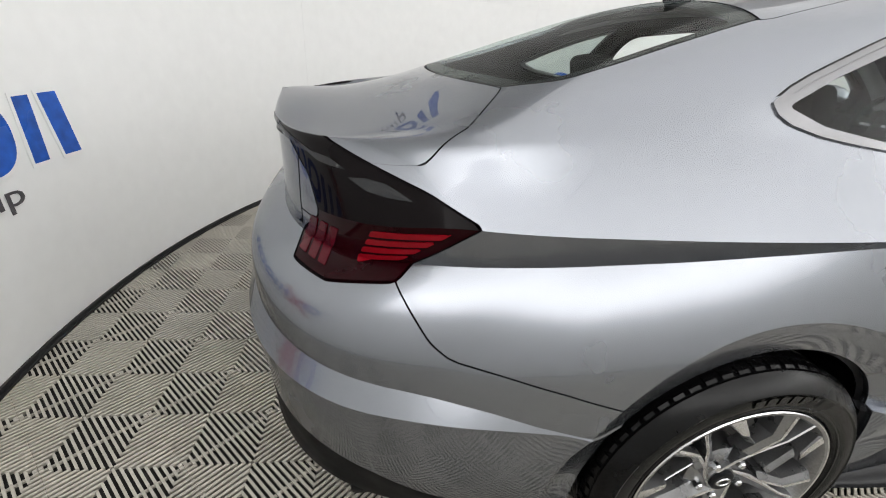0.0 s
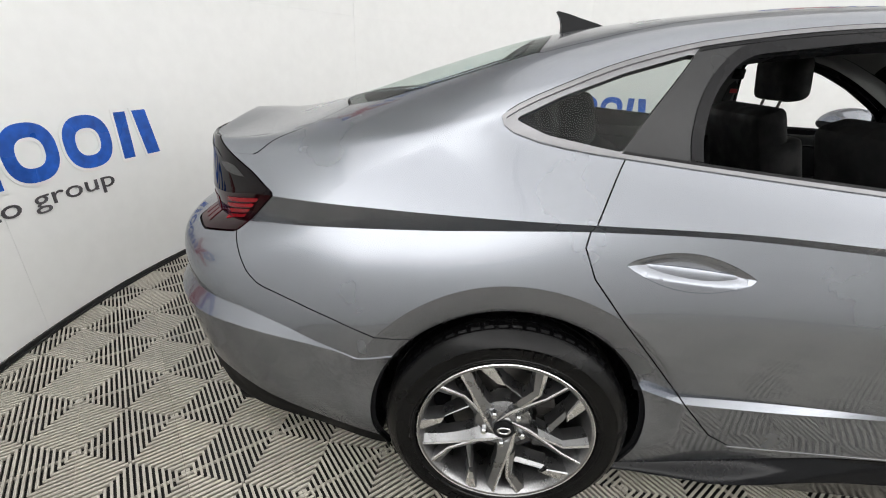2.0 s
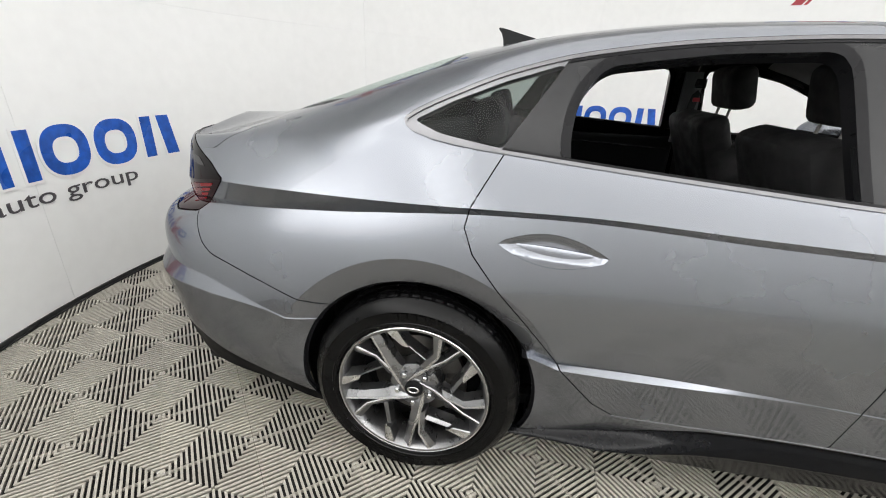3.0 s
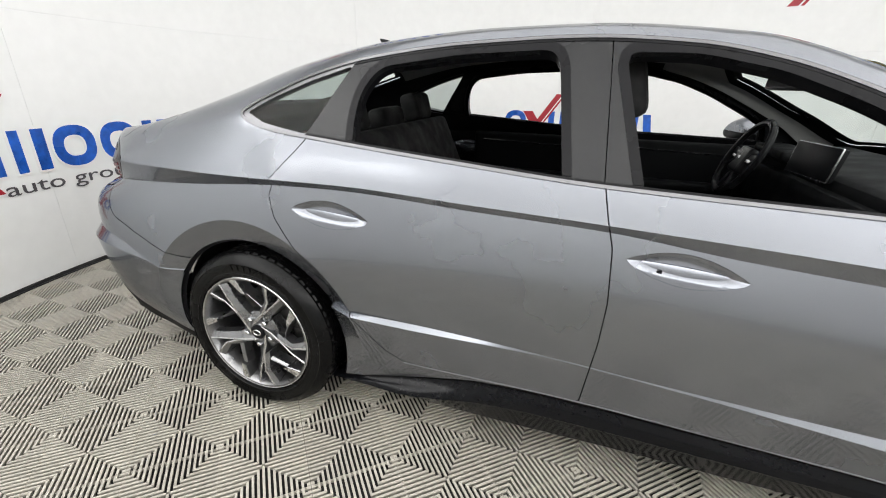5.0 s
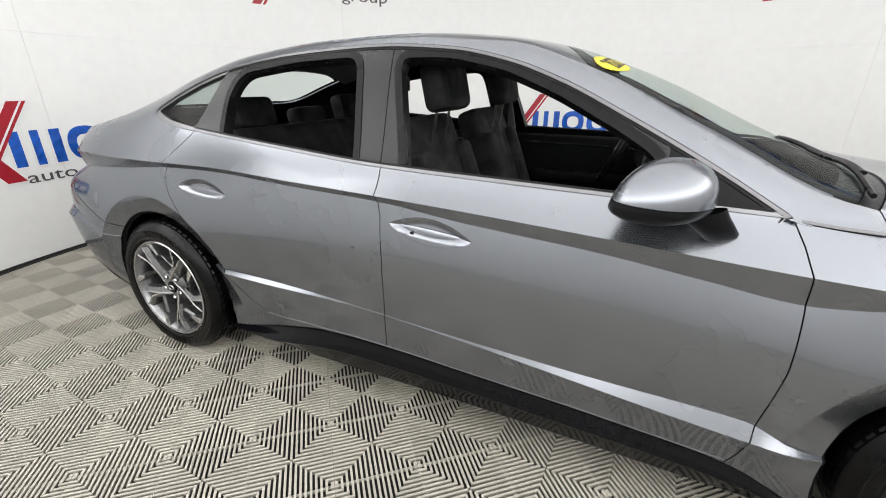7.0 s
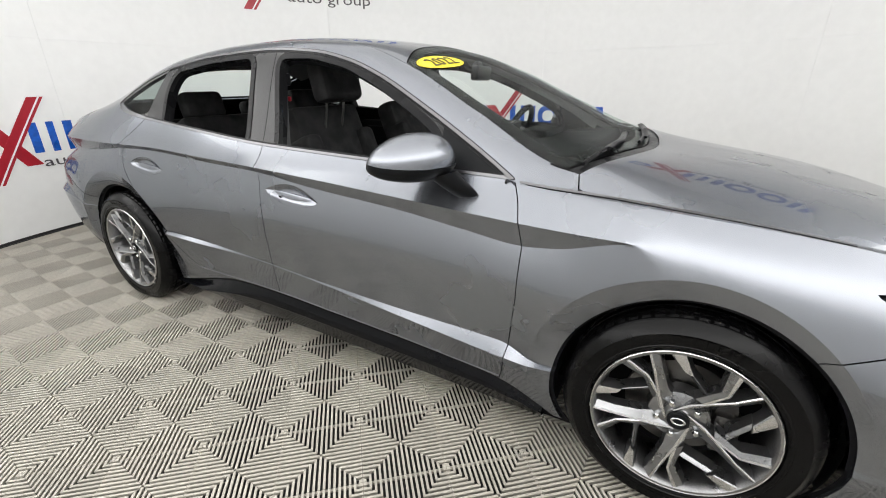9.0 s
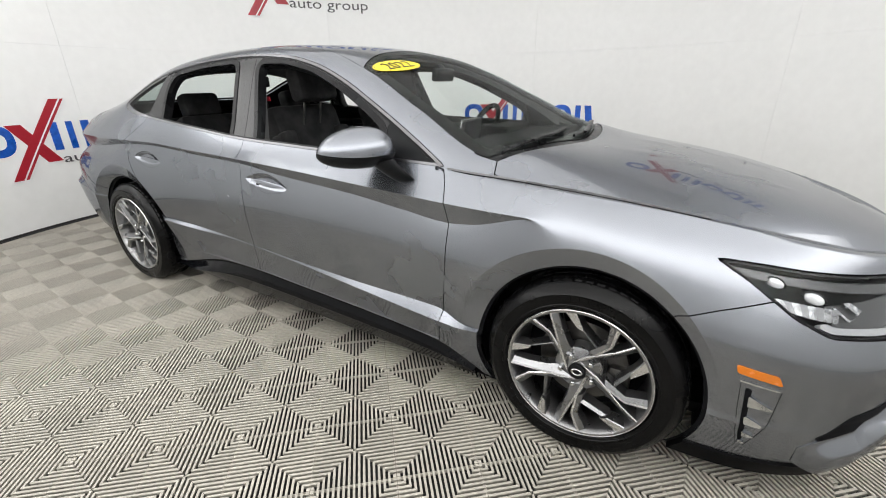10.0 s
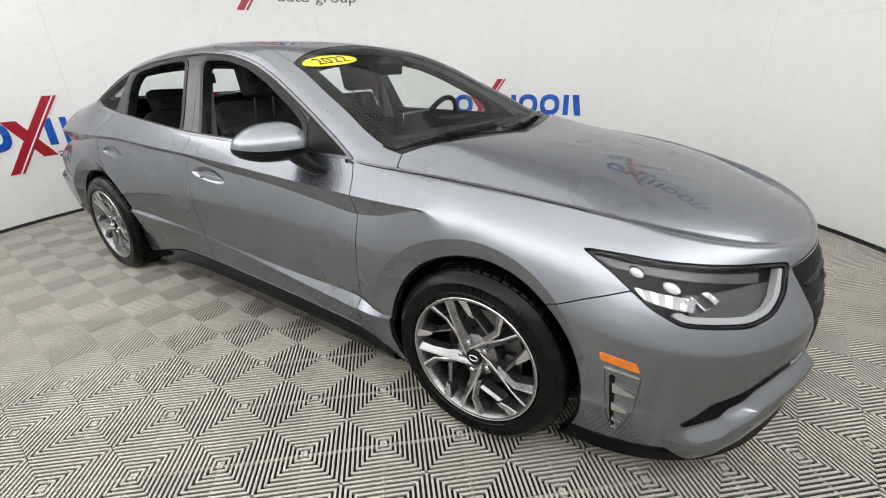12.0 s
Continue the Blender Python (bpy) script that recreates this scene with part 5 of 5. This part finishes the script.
def make_seat(name, y, x, zb, width, rear=False):
    seat = new(name)
    seat.parent = car
    tagged(seat, "black cloth car seat with headrest")
    lean = Euler((0, -0.36 if not rear else -0.40, 0)).to_matrix()
    bm = bmesh.new()
    soft_block(bm, x + 0.20, y, zb + 0.02, 0.52, width, 0.16, Euler((0, -0.12, 0)).to_matrix(), 0.05)
    if not rear:
        for s in (-1, 1):
            side = bmesh.new()
            soft_block(side, x + 0.20, y + s * (width / 2 - 0.04), zb + 0.06, 0.48, 0.09, 0.14, None, 0.035)
            part("cushion_bolster", side, CLOTH, seat)
    part("cushion", bm, CLOTH, seat)
    bm = bmesh.new()
    soft_block(bm, x - 0.14 - (0.0 if rear else 0.018), y, zb + (0.32 if rear else 0.365), 0.13, width * 0.94, 0.60 if rear else 0.70, lean, 0.05)
    if not rear:
        for s in (-1, 1):
            side = bmesh.new()
            soft_block(side, x - 0.10, y + s * (width / 2 - 0.055), zb + 0.31, 0.15, 0.10, 0.56, lean, 0.04)
            part("back_bolster", side, CLOTH, seat)
    part("backrest", bm, CLOTH, seat)
    return seat


for y in (-0.385, 0.385):
    seat = make_seat("front_seat", y, 1.36, 0.42, 0.50)
    head_rest = new("headrest")
    head_rest.parent = seat
    bm = bmesh.new()
    soft_block(bm, 1.215, y, 1.235, 0.105, 0.27, 0.185, Euler((0, -0.2, 0)).to_matrix(), 0.045)
    part("cushion", bm, CLOTH, head_rest)
    for s in (-0.06, 0.06):
        vs, fs = tube([(1.175, y + s, 1.02), (1.195, y + s, 1.10), (1.208, y + s, 1.18)], 0.006, 8, up=(0, 1, 0))
        mesh_object("post", vs, fs, STEEL, head_rest)
bench = make_seat("rear_bench", 0.0, 0.46, 0.44, 1.30, True)
for y in (-0.40, 0.0, 0.40):
    bm = bmesh.new()
    soft_block(bm, 0.150, y, 1.105 if y else 1.07, 0.10, 0.25, 0.15 if y else 0.10, Euler((0, -0.25, 0)).to_matrix(), 0.04)
    part("headrest", bm, CLOTH, bench)
bm = bmesh.new()
soft_block(bm, -0.16, 0, 0.985, 0.62, 1.28, 0.03, Euler((0, -0.12, 0)).to_matrix(), 0.012)
part("parcel_shelf", bm, DASH, car, "dark parcel shelf")
bm = bmesh.new()
soft_block(bm, 2.20, 0, 0.90, 0.42, 1.46, 0.13, Euler((0, -0.10, 0)).to_matrix(), 0.05)
soft_block(bm, 2.06, 0, 0.80, 0.20, 1.44, 0.20, None, 0.05)
soft_block(bm, 2.02, 0.42, 0.965, 0.16, 0.36, 0.05, None, 0.022)
part("dashboard", bm, DASH, car, "dark vinyl dashboard")
bm = bmesh.new()
soft_block(bm, 1.66, 0, 0.58, 0.90, 0.22, 0.30, Euler((0, -0.18, 0)).to_matrix(), 0.04)
part("centre_console", bm, DASH, car, "dark centre console")
bm = bmesh.new()
box(bm, 1.970, 0.02, 0.985, 0.030, 0.27, 0.125, 0.008, Euler((0, 0.18, 0.12)).to_matrix())
scr = part("display", bm, GLOSSBLACK, car, "dark centre display with silver edge")
bm = bmesh.new()
box(bm, 1.962, 0.02, 0.985, 0.008, 0.276, 0.131, 0.003, Euler((0, 0.18, 0.12)).to_matrix())
part("bezel", bm, ALLOY, scr)
# steering wheel
sw = new("steering_wheel")
sw.parent = car
sw.matrix_basis = Matrix.Translation((1.850, 0.42, 0.930)) @ Euler((0, radians(24), 0)).to_matrix().to_4x4()
tagged(sw, "dark steering wheel")
vs, fs = tube([(0, 0.182 * math.cos(2 * math.pi * i / 40), 0.182 * math.sin(2 * math.pi * i / 40)) for i in range(40)], 0.016, 10, up=(1, 0, 0), closed=True)
mesh_object("rim", vs, fs, TRIMBLACK, sw)
bm = bmesh.new()
soft_block(bm, 0.012, 0, -0.01, 0.05, 0.15, 0.13, None, 0.022)
for a in (0.15, math.pi - 0.15, -math.pi / 2 - 0.25, -math.pi / 2 + 0.25):
    box(bm, 0.008, 0.12 * math.cos(a), 0.12 * math.sin(a), 0.016, 0.12, 0.028, 0.006, Euler((a, 0, 0)).to_matrix())
part("hub", bm, TRIMBLACK, sw)
for s in (-1, 1):
    bm = bmesh.new()
    box(bm, -0.004, 0.10 * s, -0.006, 0.006, 0.06, 0.016, 0.003)
    part("spoke_trim", bm, ALLOY, sw)
bm = bmesh.new()
box(bm, -0.015, 0, -0.005, 0.004, 0.030, 0.016, 0.002)
part("badge", bm, ALLOY, sw)
# inner mirror
bm = bmesh.new()
soft_block(bm, 1.800, 0.02, 1.272, 0.035, 0.235, 0.068, Euler((0, 0.12, 0.12)).to_matrix(), 0.015)
box(bm, 1.79, 0.0, 1.300, 0.04, 0.06, 0.05, 0.015, Euler((0, -0.5, 0)).to_matrix())
part("inner_mirror", bm, TRIMBLACK, car, "black inside mirror")
# linings of the middle pillars
for sd in (1, -1):
    vs = [(x, (y + t) * sd, z) for t in (0.0, -0.03) for x, y, z in ((1.105, 0.745, 0.93), (1.215, 0.745, 0.93), (1.165, 0.665, 1.30), (1.085, 0.665, 1.30))]
    fs = [(0, 1, 2, 3), (7, 6, 5, 4), (0, 4, 5, 1), (1, 5, 6, 2), (2, 6, 7, 3), (3, 7, 4, 0)]
    mesh_object("pillar_lining", vs, fs, PILLARGREY, car, "grey middle pillar lining", smooth=False)
for sd in (1, -1):
    belt = new("seat_belt")
    belt.parent = car
    tagged(belt, "black seat belt on the middle pillar")
    vs, fs = tube([(1.165, 0.655 * sd, 1.235), (1.150, 0.672 * sd, 1.10), (1.145, 0.690 * sd, 0.95), (1.160, 0.70 * sd, 0.72)], 0.004, 6, 5.5, up=(0, 1, 0))
    mesh_object("strap", vs, fs, CLOTH, belt)
    bm = bmesh.new()
    box(bm, 1.166, 0.650 * sd, 1.245, 0.055, 0.022, 0.05, 0.008)
    part("guide", bm, TRIMBLACK, belt)
    bm = bmesh.new()
    box(bm, 1.160, 0.640 * sd, 1.165, 0.034, 0.006, 0.020, 0.002)
    part("tag", bm, RED, belt, "small red tag")
# door linings with bright strips
for sd in (1, -1):
    for x0, x1 in ((0.42, 1.14), (1.20, 2.08)):
        lining = new("door_lining")
        lining.parent = car
        tagged(lining, "black door lining with a bright strip")
        bm = bmesh.new()
        soft_block(bm, (x0 + x1) / 2, -0.800 * sd, 0.68, x1 - x0, 0.05, 0.54, Euler((-0.03 * sd, 0, 0)).to_matrix(), 0.022)
        soft_block(bm, (x0 + x1) / 2, -0.755 * sd, 0.70, (x1 - x0) * 0.7, 0.08, 0.06, None, 0.025)
        part("panel", bm, DASH, lining)
        vs, fs = tube([(x0 + 0.06, -0.768 * sd, 0.905), ((x0 + x1) / 2, -0.768 * sd, 0.895), (x1 - 0.03, -0.768 * sd, 0.885)], 0.006, 6)
        mesh_object("bright_strip", vs, fs, CHROME, lining)
# floor pan
bm = bmesh.new()
box(bm, 1.3, 0, 0.22, 4.3, 1.50, 0.05, 0.02)
part("underbody", bm, TRIMBLACK, car, "dark underbody")


# ---------------------------------------------------------------- the booth
def wall_point(deg, z, r=CR):
    a = radians(deg)
    return (CX + r * math.cos(a), CY + r * math.sin(a), z)


def arc_panel(name, d0, d1, z0, z1, r, thick, mat, parent, label="", steps=16, rz=1):
    """A curved slab of the round wall."""
    vs, fs = [], []
    for i in range(steps + 1):
        d = d0 + (d1 - d0) * i / steps
        vs += [wall_point(d, z0, r), wall_point(d, z1, r), wall_point(d, z0, r + thick), wall_point(d, z1, r + thick)]
    for i in range(steps):
        b = 4 * i
        fs += [(b, b + 1, b + 5, b + 4), (b + 2, b + 6, b + 7, b + 3), (b + 1, b + 3, b + 7, b + 5), (b, b + 4, b + 6, b + 2)]
    fs += [(0, 2, 3, 1), (4 * steps, 4 * steps + 1, 4 * steps + 3, 4 * steps + 2)]
    return mesh_object(name, vs, fs, mat, parent, label, sharp=30)


WALL_H, SEAM_Z = 3.25, 1.575
wall = thing("wall", "white curved booth wall of joined panels", "wall", kind="structure")
arc_panel("backing", 0, 360, 0, WALL_H, CR + 0.03, 0.08, WALLMAT, wall, steps=160)
SEAMS = [10.0, 54.3, 97.6, 140.8, 185.1, 228.5, 272.0, 316.0, 370.0]
for a, b in zip(SEAMS, SEAMS[1:]):
    arc_panel("panel", a + 0.011, b - 0.011, 0.0, SEAM_Z - 0.0004, CR, 0.028, WALLMAT, wall, steps=26)
    arc_panel("panel", a + 0.011, b - 0.011, SEAM_Z + 0.0004, WALL_H, CR, 0.028, WALLMAT, wall, steps=26)
base = thing("baseboard", "black rubber base strip along the wall", "baseboard", kind="structure")
arc_panel("strip", 0, 360, 0.0, 0.026, CR - 0.010, 0.009, BASEMAT, base, steps=160)
arc_panel("foot", 0, 360, 0.0, 0.008, CR - 0.020, 0.009, BASEMAT, base, steps=160)
ceil_v = [wall_point(d, WALL_H, CR + 0.1) for d in range(0, 360, 5)] + [wall_point(d, WALL_H + 0.12, CR + 0.1) for d in range(0, 360, 5)]
n = len(ceil_v) // 2
ceil_f = [tuple(reversed(range(n))), tuple(range(n, 2 * n))] + [(i, (i + 1) % n, n + (i + 1) % n, n + i) for i in range(n)]
tagged(mesh_object("ceiling", ceil_v, ceil_f, CEILMAT, smooth=False), "plain white booth ceiling", "ceiling", kind="structure")

# an added sloped cove of fill light, unseen, round the near wall's top
cove_fill = thing("cove_fill_light", "added broad white fill light along the wall's top, out of view", "lamp")
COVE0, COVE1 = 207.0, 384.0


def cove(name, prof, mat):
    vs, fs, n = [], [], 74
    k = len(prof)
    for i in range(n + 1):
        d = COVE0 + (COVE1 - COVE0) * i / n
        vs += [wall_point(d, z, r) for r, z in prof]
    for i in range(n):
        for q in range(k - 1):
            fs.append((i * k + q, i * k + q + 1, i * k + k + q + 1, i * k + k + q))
    return mesh_object(name, vs, fs, mat, cove_fill)


cove("diffuser", [(3.590, 1.66), (3.586, 1.80), (3.580, 1.92), (3.56, 2.20), (3.50, 2.48), (3.38, 2.68), (3.20, 2.84), (3.00, 2.95), (2.65, 3.07), (2.25, 3.18), (2.15, 3.20)], COVEFILLFACE)
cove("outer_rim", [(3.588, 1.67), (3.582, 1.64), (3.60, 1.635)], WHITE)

# added overhead fill panel, unseen, that brightens the car's upper surfaces
panel = thing("ceiling_fill_light", "added dim round white fill panel under the ceiling, out of view", "lamp")
vs, fs = lathe([(0.0, 3.20), (1.0, 3.20), (2.16, 3.20), (2.17, 3.25)], 96)
mesh_object("diffuser", [(CX + v[0], CY + v[2], v[1]) for v in vs], fs, PANELFILLFACE, panel)


# a brighter round lamp hung under the ceiling panel behind the car's rear quarter
spot = thing("pendant_lamp", "bright round white lamp under the ceiling panel", "lamp")
vs, fs = lathe([(0.0, 3.10), (0.55, 3.102), (0.92, 3.11), (0.95, 3.125)], 64)
mesh_object("diffuser", [(-0.72 + v[0], -1.30 + v[2], v[1]) for v in vs], fs, SPOTFACE, spot)
vs, fs = lathe([(0.95, 3.125), (0.98, 3.115), (0.99, 3.14), (0.98, 3.20), (0.50, 3.20)], 64)
mesh_object("housing", [(-0.72 + v[0], -1.30 + v[2], v[1]) for v in vs], fs, WHITE, spot)


# ---------------------------------------------------------------- signs on the wall
def bend(pts2, deg, z0, scale, r):
    """Sign coordinates (metres left of the right edge, height) onto the wall."""
    out = []
    for s, h in pts2:
        out.append(wall_point(deg + math.degrees(s * scale / CR), z0 + h * scale, r))
    return out


def plate(name, rings, deg, z0, scale, mat, parent, depth, out, label=""):
    """A raised flat shape from strips of quads in sign coordinates, bent onto the wall."""
    vs, fs = [], []
    for strip in rings:
        k = len(strip)
        b = len(vs)
        for lift in (out + depth, out):
            for a, c in strip:
                vs += bend([a, c], deg, z0, scale, CR - lift)
        for i in range(k - 1):
            f0, b0 = b + 2 * i, b + 2 * k + 2 * i
            fs += [(f0, f0 + 1, f0 + 3, f0 + 2), (f0, f0 + 2, b0 + 2, b0), (f0 + 1, b0 + 1, b0 + 3, f0 + 3)]
        if strip[0] != strip[-1]:
            e, g = b + 2 * (k - 1), b + 2 * k + 2 * (k - 1)
            fs += [(b, b + 2 * k, b + 2 * k + 1, b + 1), (e, e + 1, g + 1, g)]
    return mesh_object(name, vs, fs, mat, parent, label, sharp=35)


def ring(cx, cy, rx, ry, w, n=40, p=2.4):
    out = []
    for i in range(n + 1):
        a = 2 * math.pi * i / n
        c, s = math.cos(a), math.sin(a)
        c, s = math.copysign(abs(c) ** (2 / p), c), math.copysign(abs(s) ** (2 / p), s)
        out.append(((cx + (rx - w) * c, cy + (ry - w) * s), (cx + rx * c, cy + ry * s)))
    return out


def bar(x0, y0, x1, y1, w, n=6):
    """A slanted bar from its lower to its upper end, level at both ends."""
    return [((x0 + (x1 - x0) * i / n + w / 2, y0 + (y1 - y0) * i / n), (x0 + (x1 - x0) * i / n - w / 2, y0 + (y1 - y0) * i / n)) for i in range(n + 1)]


def grow(strip, g):
    out = []
    for (a, b) in strip:
        va, vb = Vector(a), Vector(b)
        d = (vb - va).normalized() * g
        out.append((tuple(va - d), tuple(vb + d)))
    if strip[0] != strip[-1]:
        for k, o in ((0, 1), (-1, -2)):
            t = (Vector(strip[k][0]) - Vector(strip[o][0])).normalized() * g
            out[k] = (tuple(Vector(out[k][0]) + t), tuple(Vector(out[k][1]) + t))
    return out


def make_sign(deg, z0, scale, high):
    """A flat wall sign: plain blue and red shapes with white edges over charcoal words. deg: its right edge."""
    sign = thing("wall_sign", "flat blue and red wall sign with charcoal lettering beneath", "sign", "wall signs")
    blue = [
        [bar(0.045, 0.0, 0.085, 0.245, 0.085), bar(0.205, 0.0, 0.205, 0.245, 0.070)],
        [ring(0.420, 0.1225, 0.130, 0.1285, 0.062)],
        [ring(0.715, 0.1225, 0.130, 0.1285, 0.062)],
        [bar(0.915, 0.0, 0.915, 0.245, 0.070), bar(1.045, 0.0, 1.045, 0.245, 0.055), bar(1.175, 0.0, 1.175, 0.245, 0.070)],
        [ring(1.615, 0.1225, 0.130, 0.1285, 0.062)],
    ]
    for b in blue:
        plate("blue_shape", b, deg, z0, scale, BLUE, sign, 0.0025, 0.004)
        plate("white_edge", [grow(s, 0.014) for s in b], deg, z0, scale, WHITE, sign, 0.002, 0.003)
    slash = bar(1.545, -0.215, 1.085, 0.445, 0.115, 10)
    back = bar(1.235, -0.095, 1.470, 0.245, 0.120, 8)
    stripe = bar(1.520, -0.215, 1.060, 0.445, 0.014, 10)
    for s in (slash, back):
        plate("red_bar", [s], deg, z0, scale, RED, sign, 0.0035 if s is slash else 0.0025, 0.004)
        plate("white_edge", [grow(s, 0.014)], deg, z0, scale, WHITE, sign, 0.002, 0.003)
    plate("white_stripe", [stripe], deg, z0, scale, WHITE, sign, 0.002, 0.0075)

    def place(x, y, lift):
        return wall_point(deg + math.degrees((1.170 - x) * scale / CR), z0 + (-0.118 + y) * scale, CR - 0.003 - lift)
    text_object("letter", "auto group", 0.118 * scale, 0.835, GREYSIGN, sign, place, 0.0025, "charcoal letter", split=True)
    return sign


for deg, z0, k in ((84.5, 0.692, 1.0), (170.5, 0.682, 1.0)):
    make_sign(deg, z0, k, False)
for deg in (39.8, 126.4):
    make_sign(deg, 2.235, 1.15, True)

# ---------------------------------------------------------------- floor of ribbed tiles
TILE, TURN = 0.2005 * math.sqrt(2), radians(-3.9)
OX, OY = 0.0786, 0.0439
sub = thing("floor", "dark floor slab under beige ribbed vented tiles", "floor", kind="structure")
sv = [wall_point(d, -0.0150, CR + 0.1) for d in range(0, 360, 5)] + [wall_point(d, -0.10, CR + 0.1) for d in range(0, 360, 5)]
mesh_object("slab", sv, [tuple(range(n)), tuple(reversed(range(n, 2 * n)))] + [(i, n + i, n + (i + 1) % n, (i + 1) % n) for i in range(n)], SUBFLOOR, sub, smooth=False)


def tile_mesh():
    """One square tile: four fans of ribs, each square to its own edge, over diagonal beams."""
    vs, fs = [], []
    h = TILE / 2
    cnt = 17
    pitch = TILE / cnt
    w = pitch * 0.47

    def prism(poly, z0, z1, foot=None):
        b, k = len(vs), len(poly)
        for z, outline2 in ((z1, poly), (z0, foot or poly)):
            vs.extend((x, y, z) for x, y in outline2)
        if foot is None:
            fs.append(tuple(b + i for i in range(k)))
        for i in range(k):
            j = (i + 1) % k
            fs.append((b + i, b + k + i, b + k + j, b + j))
    for q in range(4):
        c, s = math.cos(q * math.pi / 2), math.sin(q * math.pi / 2)
        rot = lambda x, y: (c * x - s * y, s * x + c * y)
        for i in range(cnt):
            m = -h + pitch * (i + 0.5)
            a, b = m - w / 2, m + w / 2
            lo = lambda x: max(abs(x), 0.004)
            if i in (0, cnt - 1):
                continue
            poly = [(a, -h + 0.0006), (b, -h + 0.0006), (b, -lo(b) - 0.0008), (a, -lo(a) - 0.0008)]
            low = [(m + (x - m) * 0.30, y) for x, y in poly]
            prism([rot(*p) for p in poly], -0.0040, 0.0)
            prism([rot(*p) for p in poly], -0.0150, -0.0040, [rot(*p) for p in low])
        prism([rot(*p) for p in [(-h + 0.0012, -h + 0.0010), (h - 0.0012, -h + 0.0010), (h - 0.006, -h + 0.0045), (-h + 0.006, -h + 0.0045)]], -0.0150, -0.0080)
    for x, y in ((-h, -h), (h, -h), (h, h), (-h, h)):
        sx, sy = -math.copysign(1, x), -math.copysign(1, y)
        p = [(x + sx * 0.0008, y + sy * 0.0008), (x + sx * 0.012, y + sy * 0.0008), (x + sx * 0.012, y + sy * 0.012), (x + sx * 0.0008, y + sy * 0.012)]
        prism(p if sx * sy > 0 else p[::-1], -0.0150, 0.0)
    return vs, fs


tv, tf = tile_mesh()
tile_data = None
spots = []
C45, S45 = math.cos(TURN + math.pi / 4), math.sin(TURN + math.pi / 4)
for i in range(-40, 41):
    for j in range(-40, 41):
        # corners of the tiles lie on the crossings of the pattern
        u, v = (i + 0.5) * TILE, (j + 0.5) * TILE
        x, y = OX + C45 * u - S45 * v, OY + S45 * u + C45 * v
        if math.hypot(x - CX, y - CY) < CR + 0.19:
            spots.append((x, y))
near = sorted(spots, key=lambda p: (max(0.0, p[1] + 0.4) + 0.35 * abs(p[0] - 1.2)))
rest_v, rest_f = [], []
for k, (x, y) in enumerate(near):
    m = Matrix.Translation((x, y, 0)) @ Matrix.Rotation(TURN + math.pi / 4, 4, "Z")
    if k < 300:
        if tile_data is None:
            ob = mesh_object("tile", tv, tf, TILEMAT, sub, smooth=False)
            tile_data = ob.data
        else:
            ob = new("tile", tile_data)
            ob.parent = sub
        ob.matrix_basis = m
    else:
        b = len(rest_v)
        rest_v += [m @ Vector(p) for p in tv]
        rest_f += [tuple(b + q for q in f) for f in tf]
far = mesh_object("far_tiles", rest_v, rest_f, TILEMAT, sub, smooth=False)
tagged(far, kind="stuff")
